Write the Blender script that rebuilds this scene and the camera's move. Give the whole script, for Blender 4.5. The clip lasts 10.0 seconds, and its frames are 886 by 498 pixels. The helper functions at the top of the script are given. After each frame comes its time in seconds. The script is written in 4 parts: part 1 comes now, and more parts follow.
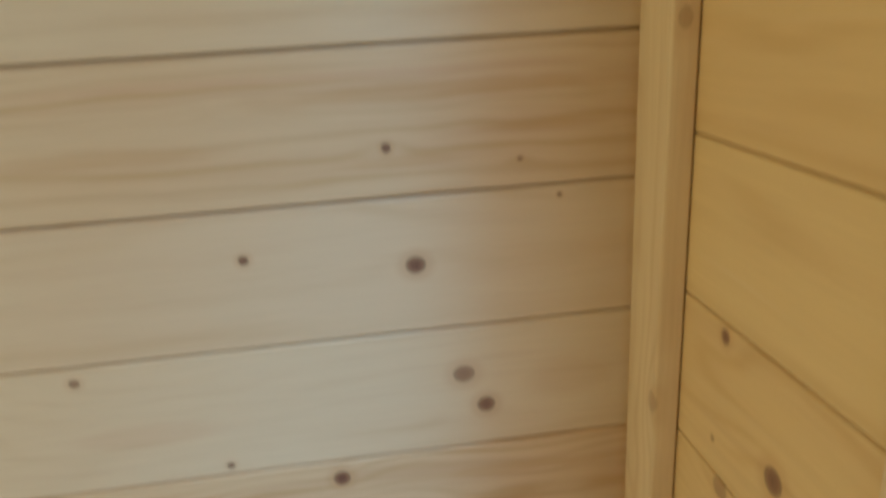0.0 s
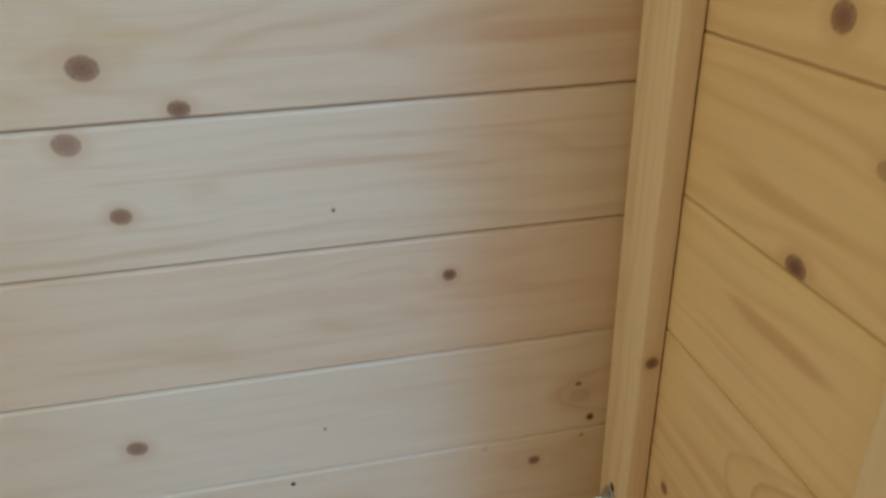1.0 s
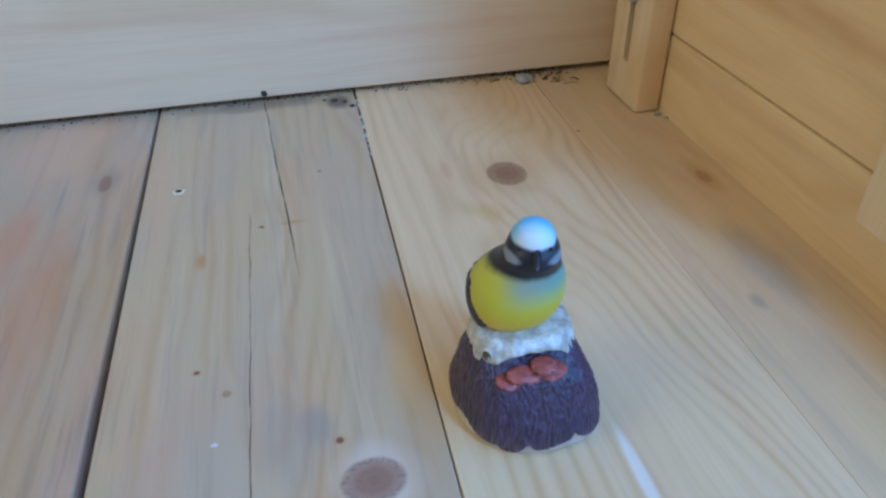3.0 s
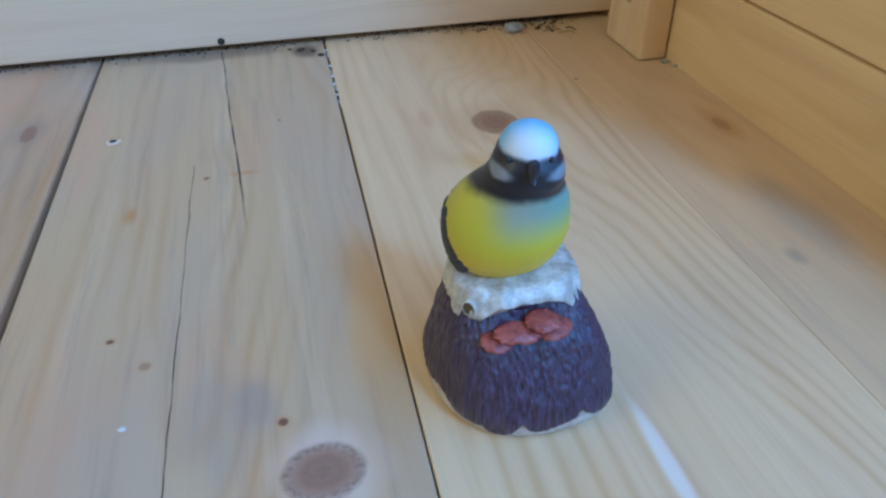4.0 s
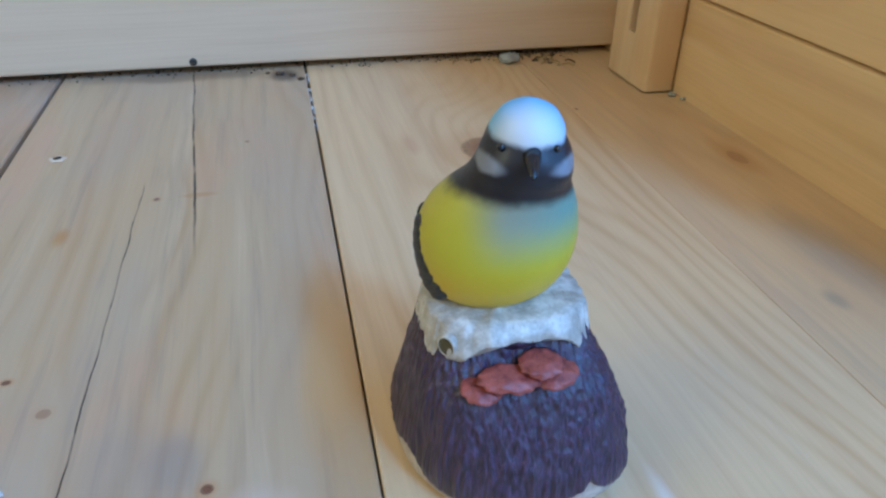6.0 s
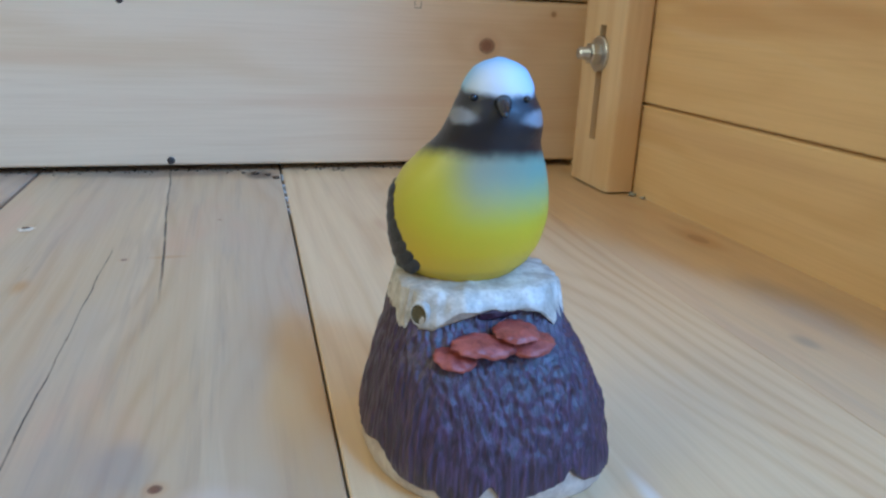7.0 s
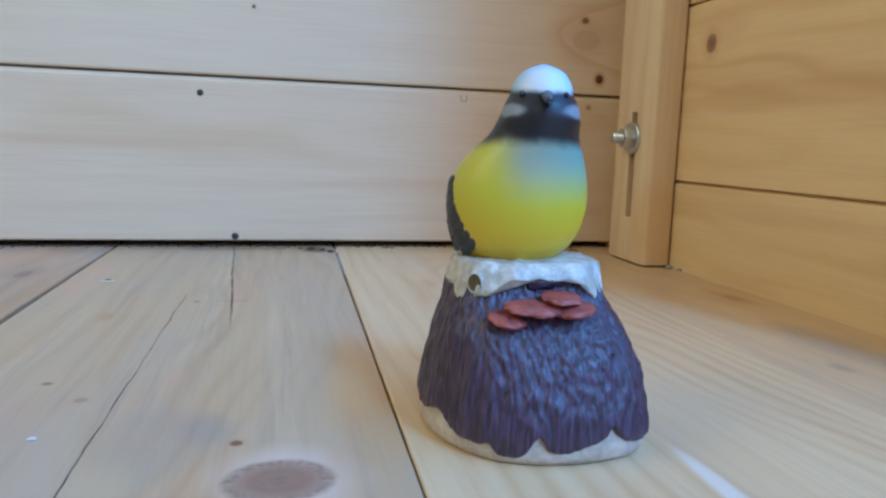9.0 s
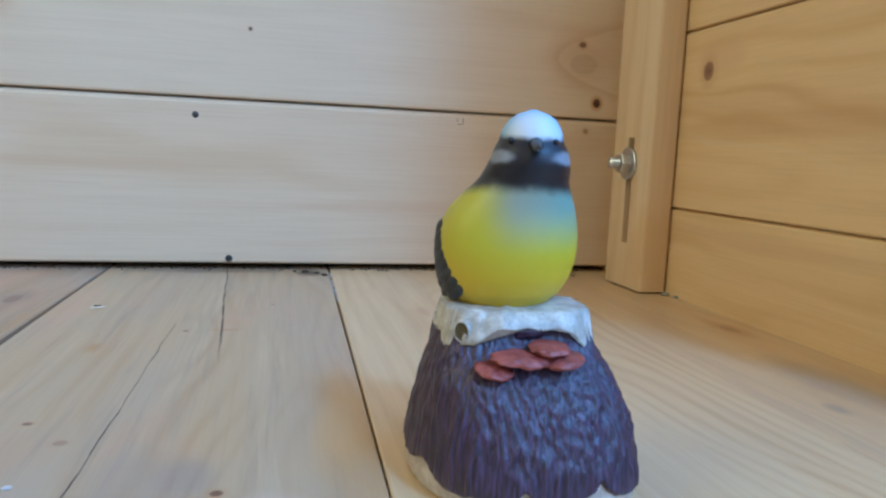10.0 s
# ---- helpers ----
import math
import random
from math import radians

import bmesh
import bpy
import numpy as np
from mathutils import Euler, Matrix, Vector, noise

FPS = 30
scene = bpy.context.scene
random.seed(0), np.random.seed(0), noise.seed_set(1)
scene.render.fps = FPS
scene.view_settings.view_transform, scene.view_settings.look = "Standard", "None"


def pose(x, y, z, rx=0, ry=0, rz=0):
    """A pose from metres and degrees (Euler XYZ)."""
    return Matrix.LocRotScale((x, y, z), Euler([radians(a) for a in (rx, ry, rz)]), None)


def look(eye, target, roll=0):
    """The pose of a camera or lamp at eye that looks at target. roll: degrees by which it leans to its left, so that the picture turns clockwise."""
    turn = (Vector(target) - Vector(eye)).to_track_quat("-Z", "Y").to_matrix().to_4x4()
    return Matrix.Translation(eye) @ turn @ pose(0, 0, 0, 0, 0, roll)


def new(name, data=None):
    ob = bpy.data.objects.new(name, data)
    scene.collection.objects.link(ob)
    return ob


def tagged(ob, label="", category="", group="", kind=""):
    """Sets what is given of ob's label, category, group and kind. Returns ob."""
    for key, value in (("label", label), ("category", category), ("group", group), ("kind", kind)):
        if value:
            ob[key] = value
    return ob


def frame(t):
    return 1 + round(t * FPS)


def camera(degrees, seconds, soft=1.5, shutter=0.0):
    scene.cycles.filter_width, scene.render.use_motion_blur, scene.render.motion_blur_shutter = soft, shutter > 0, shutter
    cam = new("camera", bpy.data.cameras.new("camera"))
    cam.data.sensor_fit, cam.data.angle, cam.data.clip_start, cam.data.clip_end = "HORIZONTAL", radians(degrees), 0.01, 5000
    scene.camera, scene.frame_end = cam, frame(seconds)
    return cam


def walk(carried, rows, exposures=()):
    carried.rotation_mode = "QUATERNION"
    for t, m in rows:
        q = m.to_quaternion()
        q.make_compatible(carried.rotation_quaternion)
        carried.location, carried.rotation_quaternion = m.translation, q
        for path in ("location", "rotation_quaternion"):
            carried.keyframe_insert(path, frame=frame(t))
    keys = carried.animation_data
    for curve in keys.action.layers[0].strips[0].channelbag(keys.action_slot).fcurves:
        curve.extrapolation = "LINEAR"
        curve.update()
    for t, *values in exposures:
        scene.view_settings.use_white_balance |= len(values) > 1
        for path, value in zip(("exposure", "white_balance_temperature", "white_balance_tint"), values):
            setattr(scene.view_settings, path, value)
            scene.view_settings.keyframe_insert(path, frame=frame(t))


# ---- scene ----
cam = camera(63.5, 10.0, soft=2.45, shutter=0.18)
PATH = [
    (0, (-0.237, -0.562, 1.106), (-0.014, 1.318, 0.463), -3.3),
    (0.2, (-0.24, -0.559, 0.996), (0.027, 1.284, 0.265), -2.0),
    (0.3, (-0.242, -0.554, 0.946), (0.043, 1.284, 0.212), -1.4),
    (0.5, (-0.246, -0.542, 0.84), (0.069, 1.276, 0.067), -1.5),
    (0.7, (-0.25, -0.541, 0.737), (0.067, 1.252, -0.091), -1.6),
    (1, (-0.267, -0.546, 0.627), (0.052, 1.214, -0.269), -2.0),
    (1.5, (-0.275, -0.539, 0.48), (0.053, 1.196, -0.46), -2.7),
    (2, (-0.269, -0.541, 0.373), (0.107, 1.123, -0.672), -1.4),
    (2.5, (-0.278, -0.555, 0.3), (0.087, 1.048, -0.839), -1.2),
    (3, (-0.284, -0.561, 0.247), (0.077, 1.013, -0.933), -0.8),
    (4.5, (-0.26, -0.503, 0.172), (0.145, 1.066, -1.001), -0.1),
    (5, (-0.256, -0.493, 0.161), (0.159, 1.082, -1.0), 0.4),
    (5.5, (-0.255, -0.491, 0.164), (0.156, 1.096, -0.983), 0.5),
    (6.8, (-0.2607, -0.5086, 0.1186), (0.2526, 1.2874, -0.5974), 3.12),
    (7, (-0.2617, -0.5136, 0.1116), (0.2906, 1.3054, -0.5144), 2.52),
    (7.5, (-0.2715, -0.532, 0.097), (0.188, 1.366, -0.336), 0.9),
    (8, (-0.2755, -0.541, 0.082), (0.196, 1.373, -0.262), 1.9),
    (8.5, (-0.2764, -0.548, 0.0757), (0.184, 1.377, -0.218), 2.2),
    (9, (-0.2735, -0.545, 0.081), (0.184, 1.381, -0.209), 2),
    (9.5, (-0.2715, -0.543, 0.086), (0.181, 1.388, -0.186), 2.3),
    (10, (-0.2695, -0.541, 0.09), (0.189, 1.39, -0.169), 2.5),
]
EXPOSURES = [(0.0, -0.65, 5600, 1), (0.5, -0.67, 5600, 4), (1.0, -0.55, 5200, 3), (2.0, -0.44, 4880, 2), (3.0, -0.29, 4420, 5), (4.5, -0.28, 4520, 5), (5.5, -0.25, 4650, 6), (7.0, -0.17, 4680, 6), (8.5, -0.12, 4520, 6), (10.0, -0.15, 4720, 5)]
walk(cam, [(t, look(eye, target, roll)) for t, eye, target, roll in PATH], EXPOSURES)

# ---------------------------------------------------------------- light
SUN_BEARING, SUN_HEIGHT = 23.0, 42.0      # degrees from the back wall's normal towards the doorway; above the horizon
world = bpy.data.worlds.new("sky")
scene.world = world
world.use_nodes = True
wn = world.node_tree
sky = wn.nodes.new("ShaderNodeTexSky")
sky.sky_type = "NISHITA"
sky.sun_disc = False
sky.sun_elevation = radians(SUN_HEIGHT)
sky.sun_rotation = radians(180 - SUN_BEARING)
wn.links.new(sky.outputs[0], wn.nodes["Background"].inputs[0])
wn.nodes["Background"].inputs[1].default_value = 0.15

# blue sun lamp standing in for a patch of open sky outside the doorway
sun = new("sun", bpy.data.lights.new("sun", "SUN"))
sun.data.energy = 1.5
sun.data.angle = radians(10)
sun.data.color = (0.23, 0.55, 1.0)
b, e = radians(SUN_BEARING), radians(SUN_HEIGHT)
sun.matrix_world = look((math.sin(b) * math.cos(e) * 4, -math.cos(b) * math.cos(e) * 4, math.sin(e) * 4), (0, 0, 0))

LEFT_FILL = (-0.95, -0.15, 0.55, 1.45)      # y and z of an opening added in the left wall for warm fill
# added warm fill lamp, no window known here; brightens the right wall
glow = new("fill_lamp", bpy.data.lights.new("fill_lamp", "AREA"))
glow.data.shape, glow.data.size, glow.data.size_y = "RECTANGLE", 0.78, 0.88
glow.data.energy = 10.3
glow.data.color = (1.0, 0.80, 0.36)
glow.matrix_world = look((-1.612, -0.55, 1.0), (0, -0.55, 1.0))
FRONT_FILL = (-1.00, -0.25, 0.75, 1.55)      # x and z of an opening added in the front wall for more fill
# added fill lamp that lifts the batten's front and the back wall's corner
glow2 = new("fill_lamp", bpy.data.lights.new("fill_lamp", "AREA"))
glow2.data.shape, glow2.data.size, glow2.data.size_y = "RECTANGLE", 0.73, 0.78
glow2.data.energy = 3.6
glow2.data.color = (1.0, 0.79, 0.36)
glow2.matrix_world = look((-0.625, -1.732, 1.15), (-0.625, 0, 1.15))

# open sky seen through the doorway in the right wall
door_sky = new("doorway_daylight", bpy.data.lights.new("doorway_daylight", "AREA"))
door_sky.data.shape, door_sky.data.size, door_sky.data.size_y = "RECTANGLE", 1.08, 1.66
door_sky.data.energy = 9.6
door_sky.data.color = (0.30, 0.58, 1.0)
door_sky.matrix_world = look((0.062, -0.90, 0.93), (-1, -0.90, 0.93))

# ---------------------------------------------------------------- materials


def nodes_of(name, rough=0.5, metal=0.0, spec=0.5):
    mat = bpy.data.materials.new(name)
    mat.use_nodes = True
    nt = mat.node_tree
    bsdf = nt.nodes["Principled BSDF"]
    bsdf.inputs["Roughness"].default_value = rough
    bsdf.inputs["Metallic"].default_value = metal
    bsdf.inputs["Specular IOR Level"].default_value = spec
    return mat, nt, bsdf


def put(nt, socket, value):
    if isinstance(value, bpy.types.NodeSocket):
        nt.links.new(value, socket)
    else:
        socket.default_value = value


def calc(nt, op, a, b=0.0, c=None):
    n = nt.nodes.new("ShaderNodeMath")
    n.operation = op
    put(nt, n.inputs[0], a)
    put(nt, n.inputs[1], b)
    if c is not None:
        put(nt, n.inputs[2], c)
    return n.outputs[0]


def ramp(nt, x, lo, hi, a=0.0, b=1.0):
    """Smooth step of x from lo to hi, giving a to b."""
    n = nt.nodes.new("ShaderNodeMapRange")
    n.interpolation_type = "SMOOTHSTEP"
    for i, v in enumerate((x, lo, hi, a, b)):
        put(nt, n.inputs[i], v)
    return n.outputs[0]


def mix(nt, f, a, b, blend="MIX"):
    n = nt.nodes.new("ShaderNodeMix")
    n.data_type, n.blend_type = "RGBA", blend
    put(nt, n.inputs[0], f)
    put(nt, n.inputs[6], a if isinstance(a, bpy.types.NodeSocket) else (*a, 1))
    put(nt, n.inputs[7], b if isinstance(b, bpy.types.NodeSocket) else (*b, 1))
    return n.outputs[2]


def vec(nt, x, y, z):
    n = nt.nodes.new("ShaderNodeCombineXYZ")
    for i, v in enumerate((x, y, z)):
        put(nt, n.inputs[i], v)
    return n.outputs[0]


def rough_noise(nt, v, scale=1.0, detail=2.0, rough=0.5):
    n = nt.nodes.new("ShaderNodeTexNoise")
    put(nt, n.inputs["Vector"], v)
    n.inputs["Scale"].default_value = scale
    n.inputs["Detail"].default_value = detail
    n.inputs["Roughness"].default_value = rough
    return n.outputs["Fac"]


def bump(nt, bsdf, height, strength=0.3, distance=0.001):
    n = nt.nodes.new("ShaderNodeBump")
    n.inputs["Strength"].default_value = strength
    n.inputs["Distance"].default_value = distance
    put(nt, n.inputs["Height"], height)
    nt.links.new(n.outputs[0], bsdf.inputs["Normal"])


def coords(nt):
    tc = nt.nodes.new("ShaderNodeTexCoord")
    sp = nt.nodes.new("ShaderNodeSeparateXYZ")
    nt.links.new(tc.outputs["Object"], sp.inputs[0])
    return tc.outputs["Object"], sp.outputs


EARLY, LATE = (0.73, 0.565, 0.345), (0.56, 0.37, 0.17)


def pine(name, along, across, seed, knots=(), tint=(1, 1, 1), contrast=1.0, pith=0.03, centre=0.0, spacing=0.008,
         tone_patches=(), cracks=(), weather=0.0, rough=0.5, flames=()):
    """Planed softwood. along, across: axis numbers of the grain and of the board's width. centre, pith: where the
    tree's heart lies.
    knots: (along, across, radius, darkness, stretch). tone_patches: (along, across, length, width, colour, strength),
    dirt and darker wood, some shadow and glare put in as colour. cracks: (x, slope, from, to).
    flames: (tip along, tip across, curve, width, strength), arched lines of darker grain."""
    mat, nt, bsdf = nodes_of(name, rough, 0, 0.42)
    pos, xyz = coords(nt)
    u, v, w = xyz[along], xyz[across], xyz[3 - along - across]
    n1 = rough_noise(nt, vec(nt, calc(nt, "MULTIPLY", u, 3.2), calc(nt, "MULTIPLY", v, 9.0), calc(nt, "MULTIPLY_ADD", w, 9.0, seed * 3.7)), 1, 2)
    n2 = rough_noise(nt, vec(nt, calc(nt, "MULTIPLY", u, 9.0), calc(nt, "MULTIPLY", v, 30.0), calc(nt, "MULTIPLY_ADD", w, 30.0, seed * 1.3 + 5)), 1, 3)
    dv = calc(nt, "ADD", calc(nt, "SUBTRACT", v, centre), calc(nt, "MULTIPLY", calc(nt, "SUBTRACT", n1, 0.5), 0.07))
    depth = calc(nt, "MULTIPLY_ADD", calc(nt, "SUBTRACT", n1, 0.5), 0.09, pith)
    ring = calc(nt, "SQRT", calc(nt, "ADD", calc(nt, "MULTIPLY", dv, dv), calc(nt, "MULTIPLY", depth, depth)))
    ring = calc(nt, "MULTIPLY_ADD", calc(nt, "SUBTRACT", n2, 0.5), 0.007, ring)
    wob = rough_noise(nt, pos, 260, 2)
    core_all, edge_all, halo_all, deep_all = 0.0, 0.0, 0.0, 0.0
    for ku, kv, r, dark, stretch, *kw in knots:
        a = calc(nt, "DIVIDE", calc(nt, "SUBTRACT", u, ku), stretch)
        c = calc(nt, "SUBTRACT", v, kv)
        d = calc(nt, "SQRT", calc(nt, "ADD", calc(nt, "MULTIPLY", a, a), calc(nt, "MULTIPLY", c, c)))
        if kw:
            e = calc(nt, "SUBTRACT", w, kw[0])
            d = calc(nt, "SQRT", calc(nt, "ADD", calc(nt, "MULTIPLY", d, d), calc(nt, "MULTIPLY", e, e)))
        d = calc(nt, "DIVIDE", d, r)
        a2 = calc(nt, "MULTIPLY", calc(nt, "SUBTRACT", u, ku), 0.42)
        d2 = calc(nt, "DIVIDE", calc(nt, "ADD", calc(nt, "MULTIPLY", a2, a2), calc(nt, "MULTIPLY", c, c)), -2 * (1.9 * r) ** 2)
        ring = calc(nt, "MULTIPLY_ADD", calc(nt, "EXPONENT", d2), 2.1 * r, ring)
        dw = calc(nt, "MULTIPLY_ADD", calc(nt, "SUBTRACT", wob, 0.5), 0.12 if r > 0.006 else 0.2, d)
        core = ramp(nt, dw, 1.18, 0.55, 0.0, dark)
        deep = calc(nt, "MULTIPLY", ramp(nt, dw, 1.0, 0.10 if r > 0.004 else 0.7, 0.0, dark), calc(nt, "MULTIPLY_ADD", calc(nt, "SINE", calc(nt, "MULTIPLY", dw, 17.0)), 0.22, 0.78))
        rim = calc(nt, "MULTIPLY", ramp(nt, dw, 0.60, 0.92), ramp(nt, dw, 1.16, 0.95))
        rim = calc(nt, "MULTIPLY", rim, dark)
        halo = ramp(nt, d, 2.6, 0.9, 0.0, 0.45 * dark)
        core_all = calc(nt, "MAXIMUM", core, core_all)
        edge_all = calc(nt, "MAXIMUM", rim, edge_all)
        halo_all = calc(nt, "MAXIMUM", halo, halo_all)
        deep_all = calc(nt, "MAXIMUM", deep, deep_all)
    wave = calc(nt, "SINE", calc(nt, "MULTIPLY", ring, 2 * math.pi / spacing))
    g = calc(nt, "POWER", calc(nt, "MULTIPLY_ADD", wave, 0.5, 0.5), 2.2)
    fine = rough_noise(nt, vec(nt, calc(nt, "MULTIPLY", u, 14.0), calc(nt, "MULTIPLY", v, 700.0), calc(nt, "MULTIPLY", xyz[3 - along - across], 300.0)), 1, 3, 0.6)
    band = rough_noise(nt, vec(nt, calc(nt, "MULTIPLY", u, 2.0), calc(nt, "MULTIPLY", v, 26.0), calc(nt, "MULTIPLY_ADD", w, 26.0, seed + 9.1)), 1, 3)
    amount = calc(nt, "MULTIPLY", g, calc(nt, "MULTIPLY", ramp(nt, band, 0.38, 0.66, 0.12, 1.0), 0.60 * contrast))
    col = mix(nt, amount, tuple(p * q for p, q in zip(EARLY, tint)), tuple(p * q for p, q in zip(LATE, tint)))
    col = mix(nt, ramp(nt, fine, 0.35, 0.75, 0.0, 0.13), col, (0.42, 0.27, 0.13))
    col = mix(nt, ramp(nt, band, 0.45, 0.8, 0.0, 0.30 * contrast), col, (0.60, 0.38, 0.19))
    streak = rough_noise(nt, vec(nt, calc(nt, "MULTIPLY", u, 2.4), calc(nt, "MULTIPLY", calc(nt, "MULTIPLY_ADD", n1, 0.05, v), 66.0), calc(nt, "MULTIPLY_ADD", w, 66.0, seed + 3.3)), 1, 4, 0.62)
    col = mix(nt, ramp(nt, streak, 0.48, 0.78, 0.0, 0.38 * contrast), col, (0.52, 0.31, 0.155))
    col = mix(nt, ramp(nt, streak, 0.42, 0.22, 0.0, 0.35), col, (0.80, 0.66, 0.45))
    if weather:
        patch = rough_noise(nt, vec(nt, calc(nt, "MULTIPLY", u, 5.0), calc(nt, "MULTIPLY", v, 13.0), seed * 2.2), 1, 4, 0.6)
        col = mix(nt, ramp(nt, patch, 0.38, 0.66, 0.0, weather), col, (0.46, 0.40, 0.33))
        patch = rough_noise(nt, vec(nt, calc(nt, "MULTIPLY", u, 7.0), calc(nt, "MULTIPLY", v, 22.0), seed * 4.2), 1, 4, 0.6)
        col = mix(nt, ramp(nt, patch, 0.5, 0.75, 0.0, weather), col, (0.58, 0.33, 0.2))
        worn = rough_noise(nt, vec(nt, calc(nt, "MULTIPLY", u, 9.0), calc(nt, "MULTIPLY", v, 150.0), seed * 1.9), 1, 4, 0.6)
        col = mix(nt, ramp(nt, worn, 0.50, 0.72, 0.0, 0.75 * weather), col, (0.27, 0.215, 0.17))
    for su, sv, lu, lv, tone, strength in tone_patches:
        a = calc(nt, "DIVIDE", calc(nt, "SUBTRACT", u, su), lu)
        c = calc(nt, "DIVIDE", calc(nt, "SUBTRACT", v, sv), lv)
        d = calc(nt, "SQRT", calc(nt, "ADD", calc(nt, "MULTIPLY", a, a), calc(nt, "MULTIPLY", c, c)))
        d = calc(nt, "MULTIPLY_ADD", calc(nt, "SUBTRACT", n2, 0.5), 1.6, d)
        col = mix(nt, ramp(nt, d, 1.1, 0.35, 0.0, strength), col, tone)
    for fu, fv, curve, width, strength in flames:
        dv2 = calc(nt, "SUBTRACT", v, fv)
        away = calc(nt, "ADD", calc(nt, "SUBTRACT", u, fu), calc(nt, "MULTIPLY", calc(nt, "MULTIPLY", dv2, dv2), curve))
        away = calc(nt, "MULTIPLY_ADD", calc(nt, "SUBTRACT", n2, 0.5), 0.022, away)
        steep = calc(nt, "MULTIPLY", dv2, 2 * curve)
        away = calc(nt, "DIVIDE", away, calc(nt, "SQRT", calc(nt, "MULTIPLY_ADD", steep, steep, 1.0)))
        inside = ramp(nt, away, -4 * width, 0.0, 0.25, 1.0)
        col = mix(nt, calc(nt, "MULTIPLY", calc(nt, "MULTIPLY", ramp(nt, away, width, 0.0), ramp(nt, away, -9 * width, 0.0)), calc(nt, "MULTIPLY", inside, strength)), col, (0.44, 0.22, 0.075))
    if knots:
        inner = rough_noise(nt, pos, 520, 3)
        col = mix(nt, halo_all, col, (0.50, 0.27, 0.12))
        col = mix(nt, core_all, col, mix(nt, calc(nt, "MULTIPLY", deep_all, ramp(nt, inner, 0.25, 0.7, 1.0, 0.45)), (0.27, 0.125, 0.068), (0.066, 0.029, 0.019)))
        col = mix(nt, calc(nt, "MULTIPLY", edge_all, ramp(nt, inner, 0.30, 0.70, 0.25, 0.75)), col, (0.095, 0.045, 0.025))
    height = calc(nt, "MULTIPLY_ADD", fine, 0.5, calc(nt, "MULTIPLY", g, -0.35))
    for x0, slope, y0, y1, width in cracks:
        wig = rough_noise(nt, vec(nt, calc(nt, "MULTIPLY", u, 26.0), seed + x0 * 40, 0.0), 1, 3)
        line = calc(nt, "MULTIPLY_ADD", calc(nt, "SUBTRACT", u, y0), slope, x0)
        line = calc(nt, "MULTIPLY_ADD", calc(nt, "SUBTRACT", wig, 0.5), 0.0035, line)
        away = calc(nt, "ABSOLUTE", calc(nt, "SUBTRACT", v, line))
        ends = calc(nt, "MULTIPLY", ramp(nt, u, y1, y1 + 0.06), ramp(nt, u, y0 + 0.006, y0 - 0.004))
        worn = rough_noise(nt, vec(nt, calc(nt, "MULTIPLY", u, 70.0), seed, x0 * 90), 1, 2)
        ends = calc(nt, "MULTIPLY", ends, ramp(nt, worn, 0.34, 0.58, 0.45, 1.0))
        m = calc(nt, "MULTIPLY", ramp(nt, away, width, width * 0.35), ends)
        col = mix(nt, m, col, (0.045, 0.033, 0.026))
        height = calc(nt, "MULTIPLY_ADD", m, -3.0, height)
    put(nt, bsdf.inputs["Base Color"], col)
    put(nt, bsdf.inputs["Roughness"], calc(nt, "MULTIPLY_ADD", fine, 0.22, rough - 0.11))
    bump(nt, bsdf, height, 0.25, 0.0006)
    return mat


def plain(name, colour, colour2, scale, rough=0.5, metal=0.0, relief=0.2, distance=0.0005):
    """Two tones of one surface, broken by noise at two scales, with fine relief."""
    mat, nt, bsdf = nodes_of(name, rough, metal)
    pos, _ = coords(nt)
    a, c = rough_noise(nt, pos, scale, 4, 0.6), rough_noise(nt, pos, scale * 7, 3, 0.6)
    f = calc(nt, "MULTIPLY_ADD", c, 0.4, calc(nt, "MULTIPLY", a, 0.6))
    put(nt, bsdf.inputs["Base Color"], mix(nt, ramp(nt, f, 0.3, 0.7), colour, colour2))
    put(nt, bsdf.inputs["Roughness"], calc(nt, "MULTIPLY_ADD", c, 0.2, rough - 0.1))
    bump(nt, bsdf, f, relief, distance)
    return mat


DARK_GAP = plain("dark_backing", (0.012, 0.010, 0.008), (0.03, 0.022, 0.016), 60, 0.9)
ZINC = plain("zinc_plate", (0.50, 0.51, 0.53), (0.66, 0.67, 0.69), 300, 0.34, 1.0, 0.1)
NAIL = plain("nail_steel", (0.03, 0.028, 0.027), (0.09, 0.08, 0.075), 500, 0.5, 0.6)
STONE = plain("grey_stone", (0.22, 0.23, 0.22), (0.42, 0.43, 0.40), 220, 0.75)
STRAW = plain("dry_straw", (0.30, 0.21, 0.10), (0.50, 0.38, 0.20), 200, 0.7)
FOIL = plain("silvery_scraps", (0.55, 0.58, 0.62), (0.85, 0.87, 0.9), 400, 0.4, 0.2)
LAWN = plain("lawn", (0.035, 0.06, 0.015), (0.09, 0.12, 0.04), 8, 0.9)
RUBBER = plain("black_rubber", (0.012, 0.012, 0.012), (0.03, 0.03, 0.03), 200, 0.6)
WHITE_SILL = plain("white_paint", (0.72, 0.73, 0.75), (0.82, 0.83, 0.84), 30, 0.45)

# ---------------------------------------------------------------- mesh helpers


def mesh_of(name, bm, mats, smooth=None):
    me = bpy.data.meshes.new(name)
    bmesh.ops.recalc_face_normals(bm, faces=bm.faces)
    bm.to_mesh(me)
    bm.free()
    for m in mats if isinstance(mats, (list, tuple)) else [mats]:
        me.materials.append(m)
    if smooth:
        me.shade_smooth()
        if smooth < 180:
            me.set_sharp_from_angle(angle=radians(smooth))
    return me


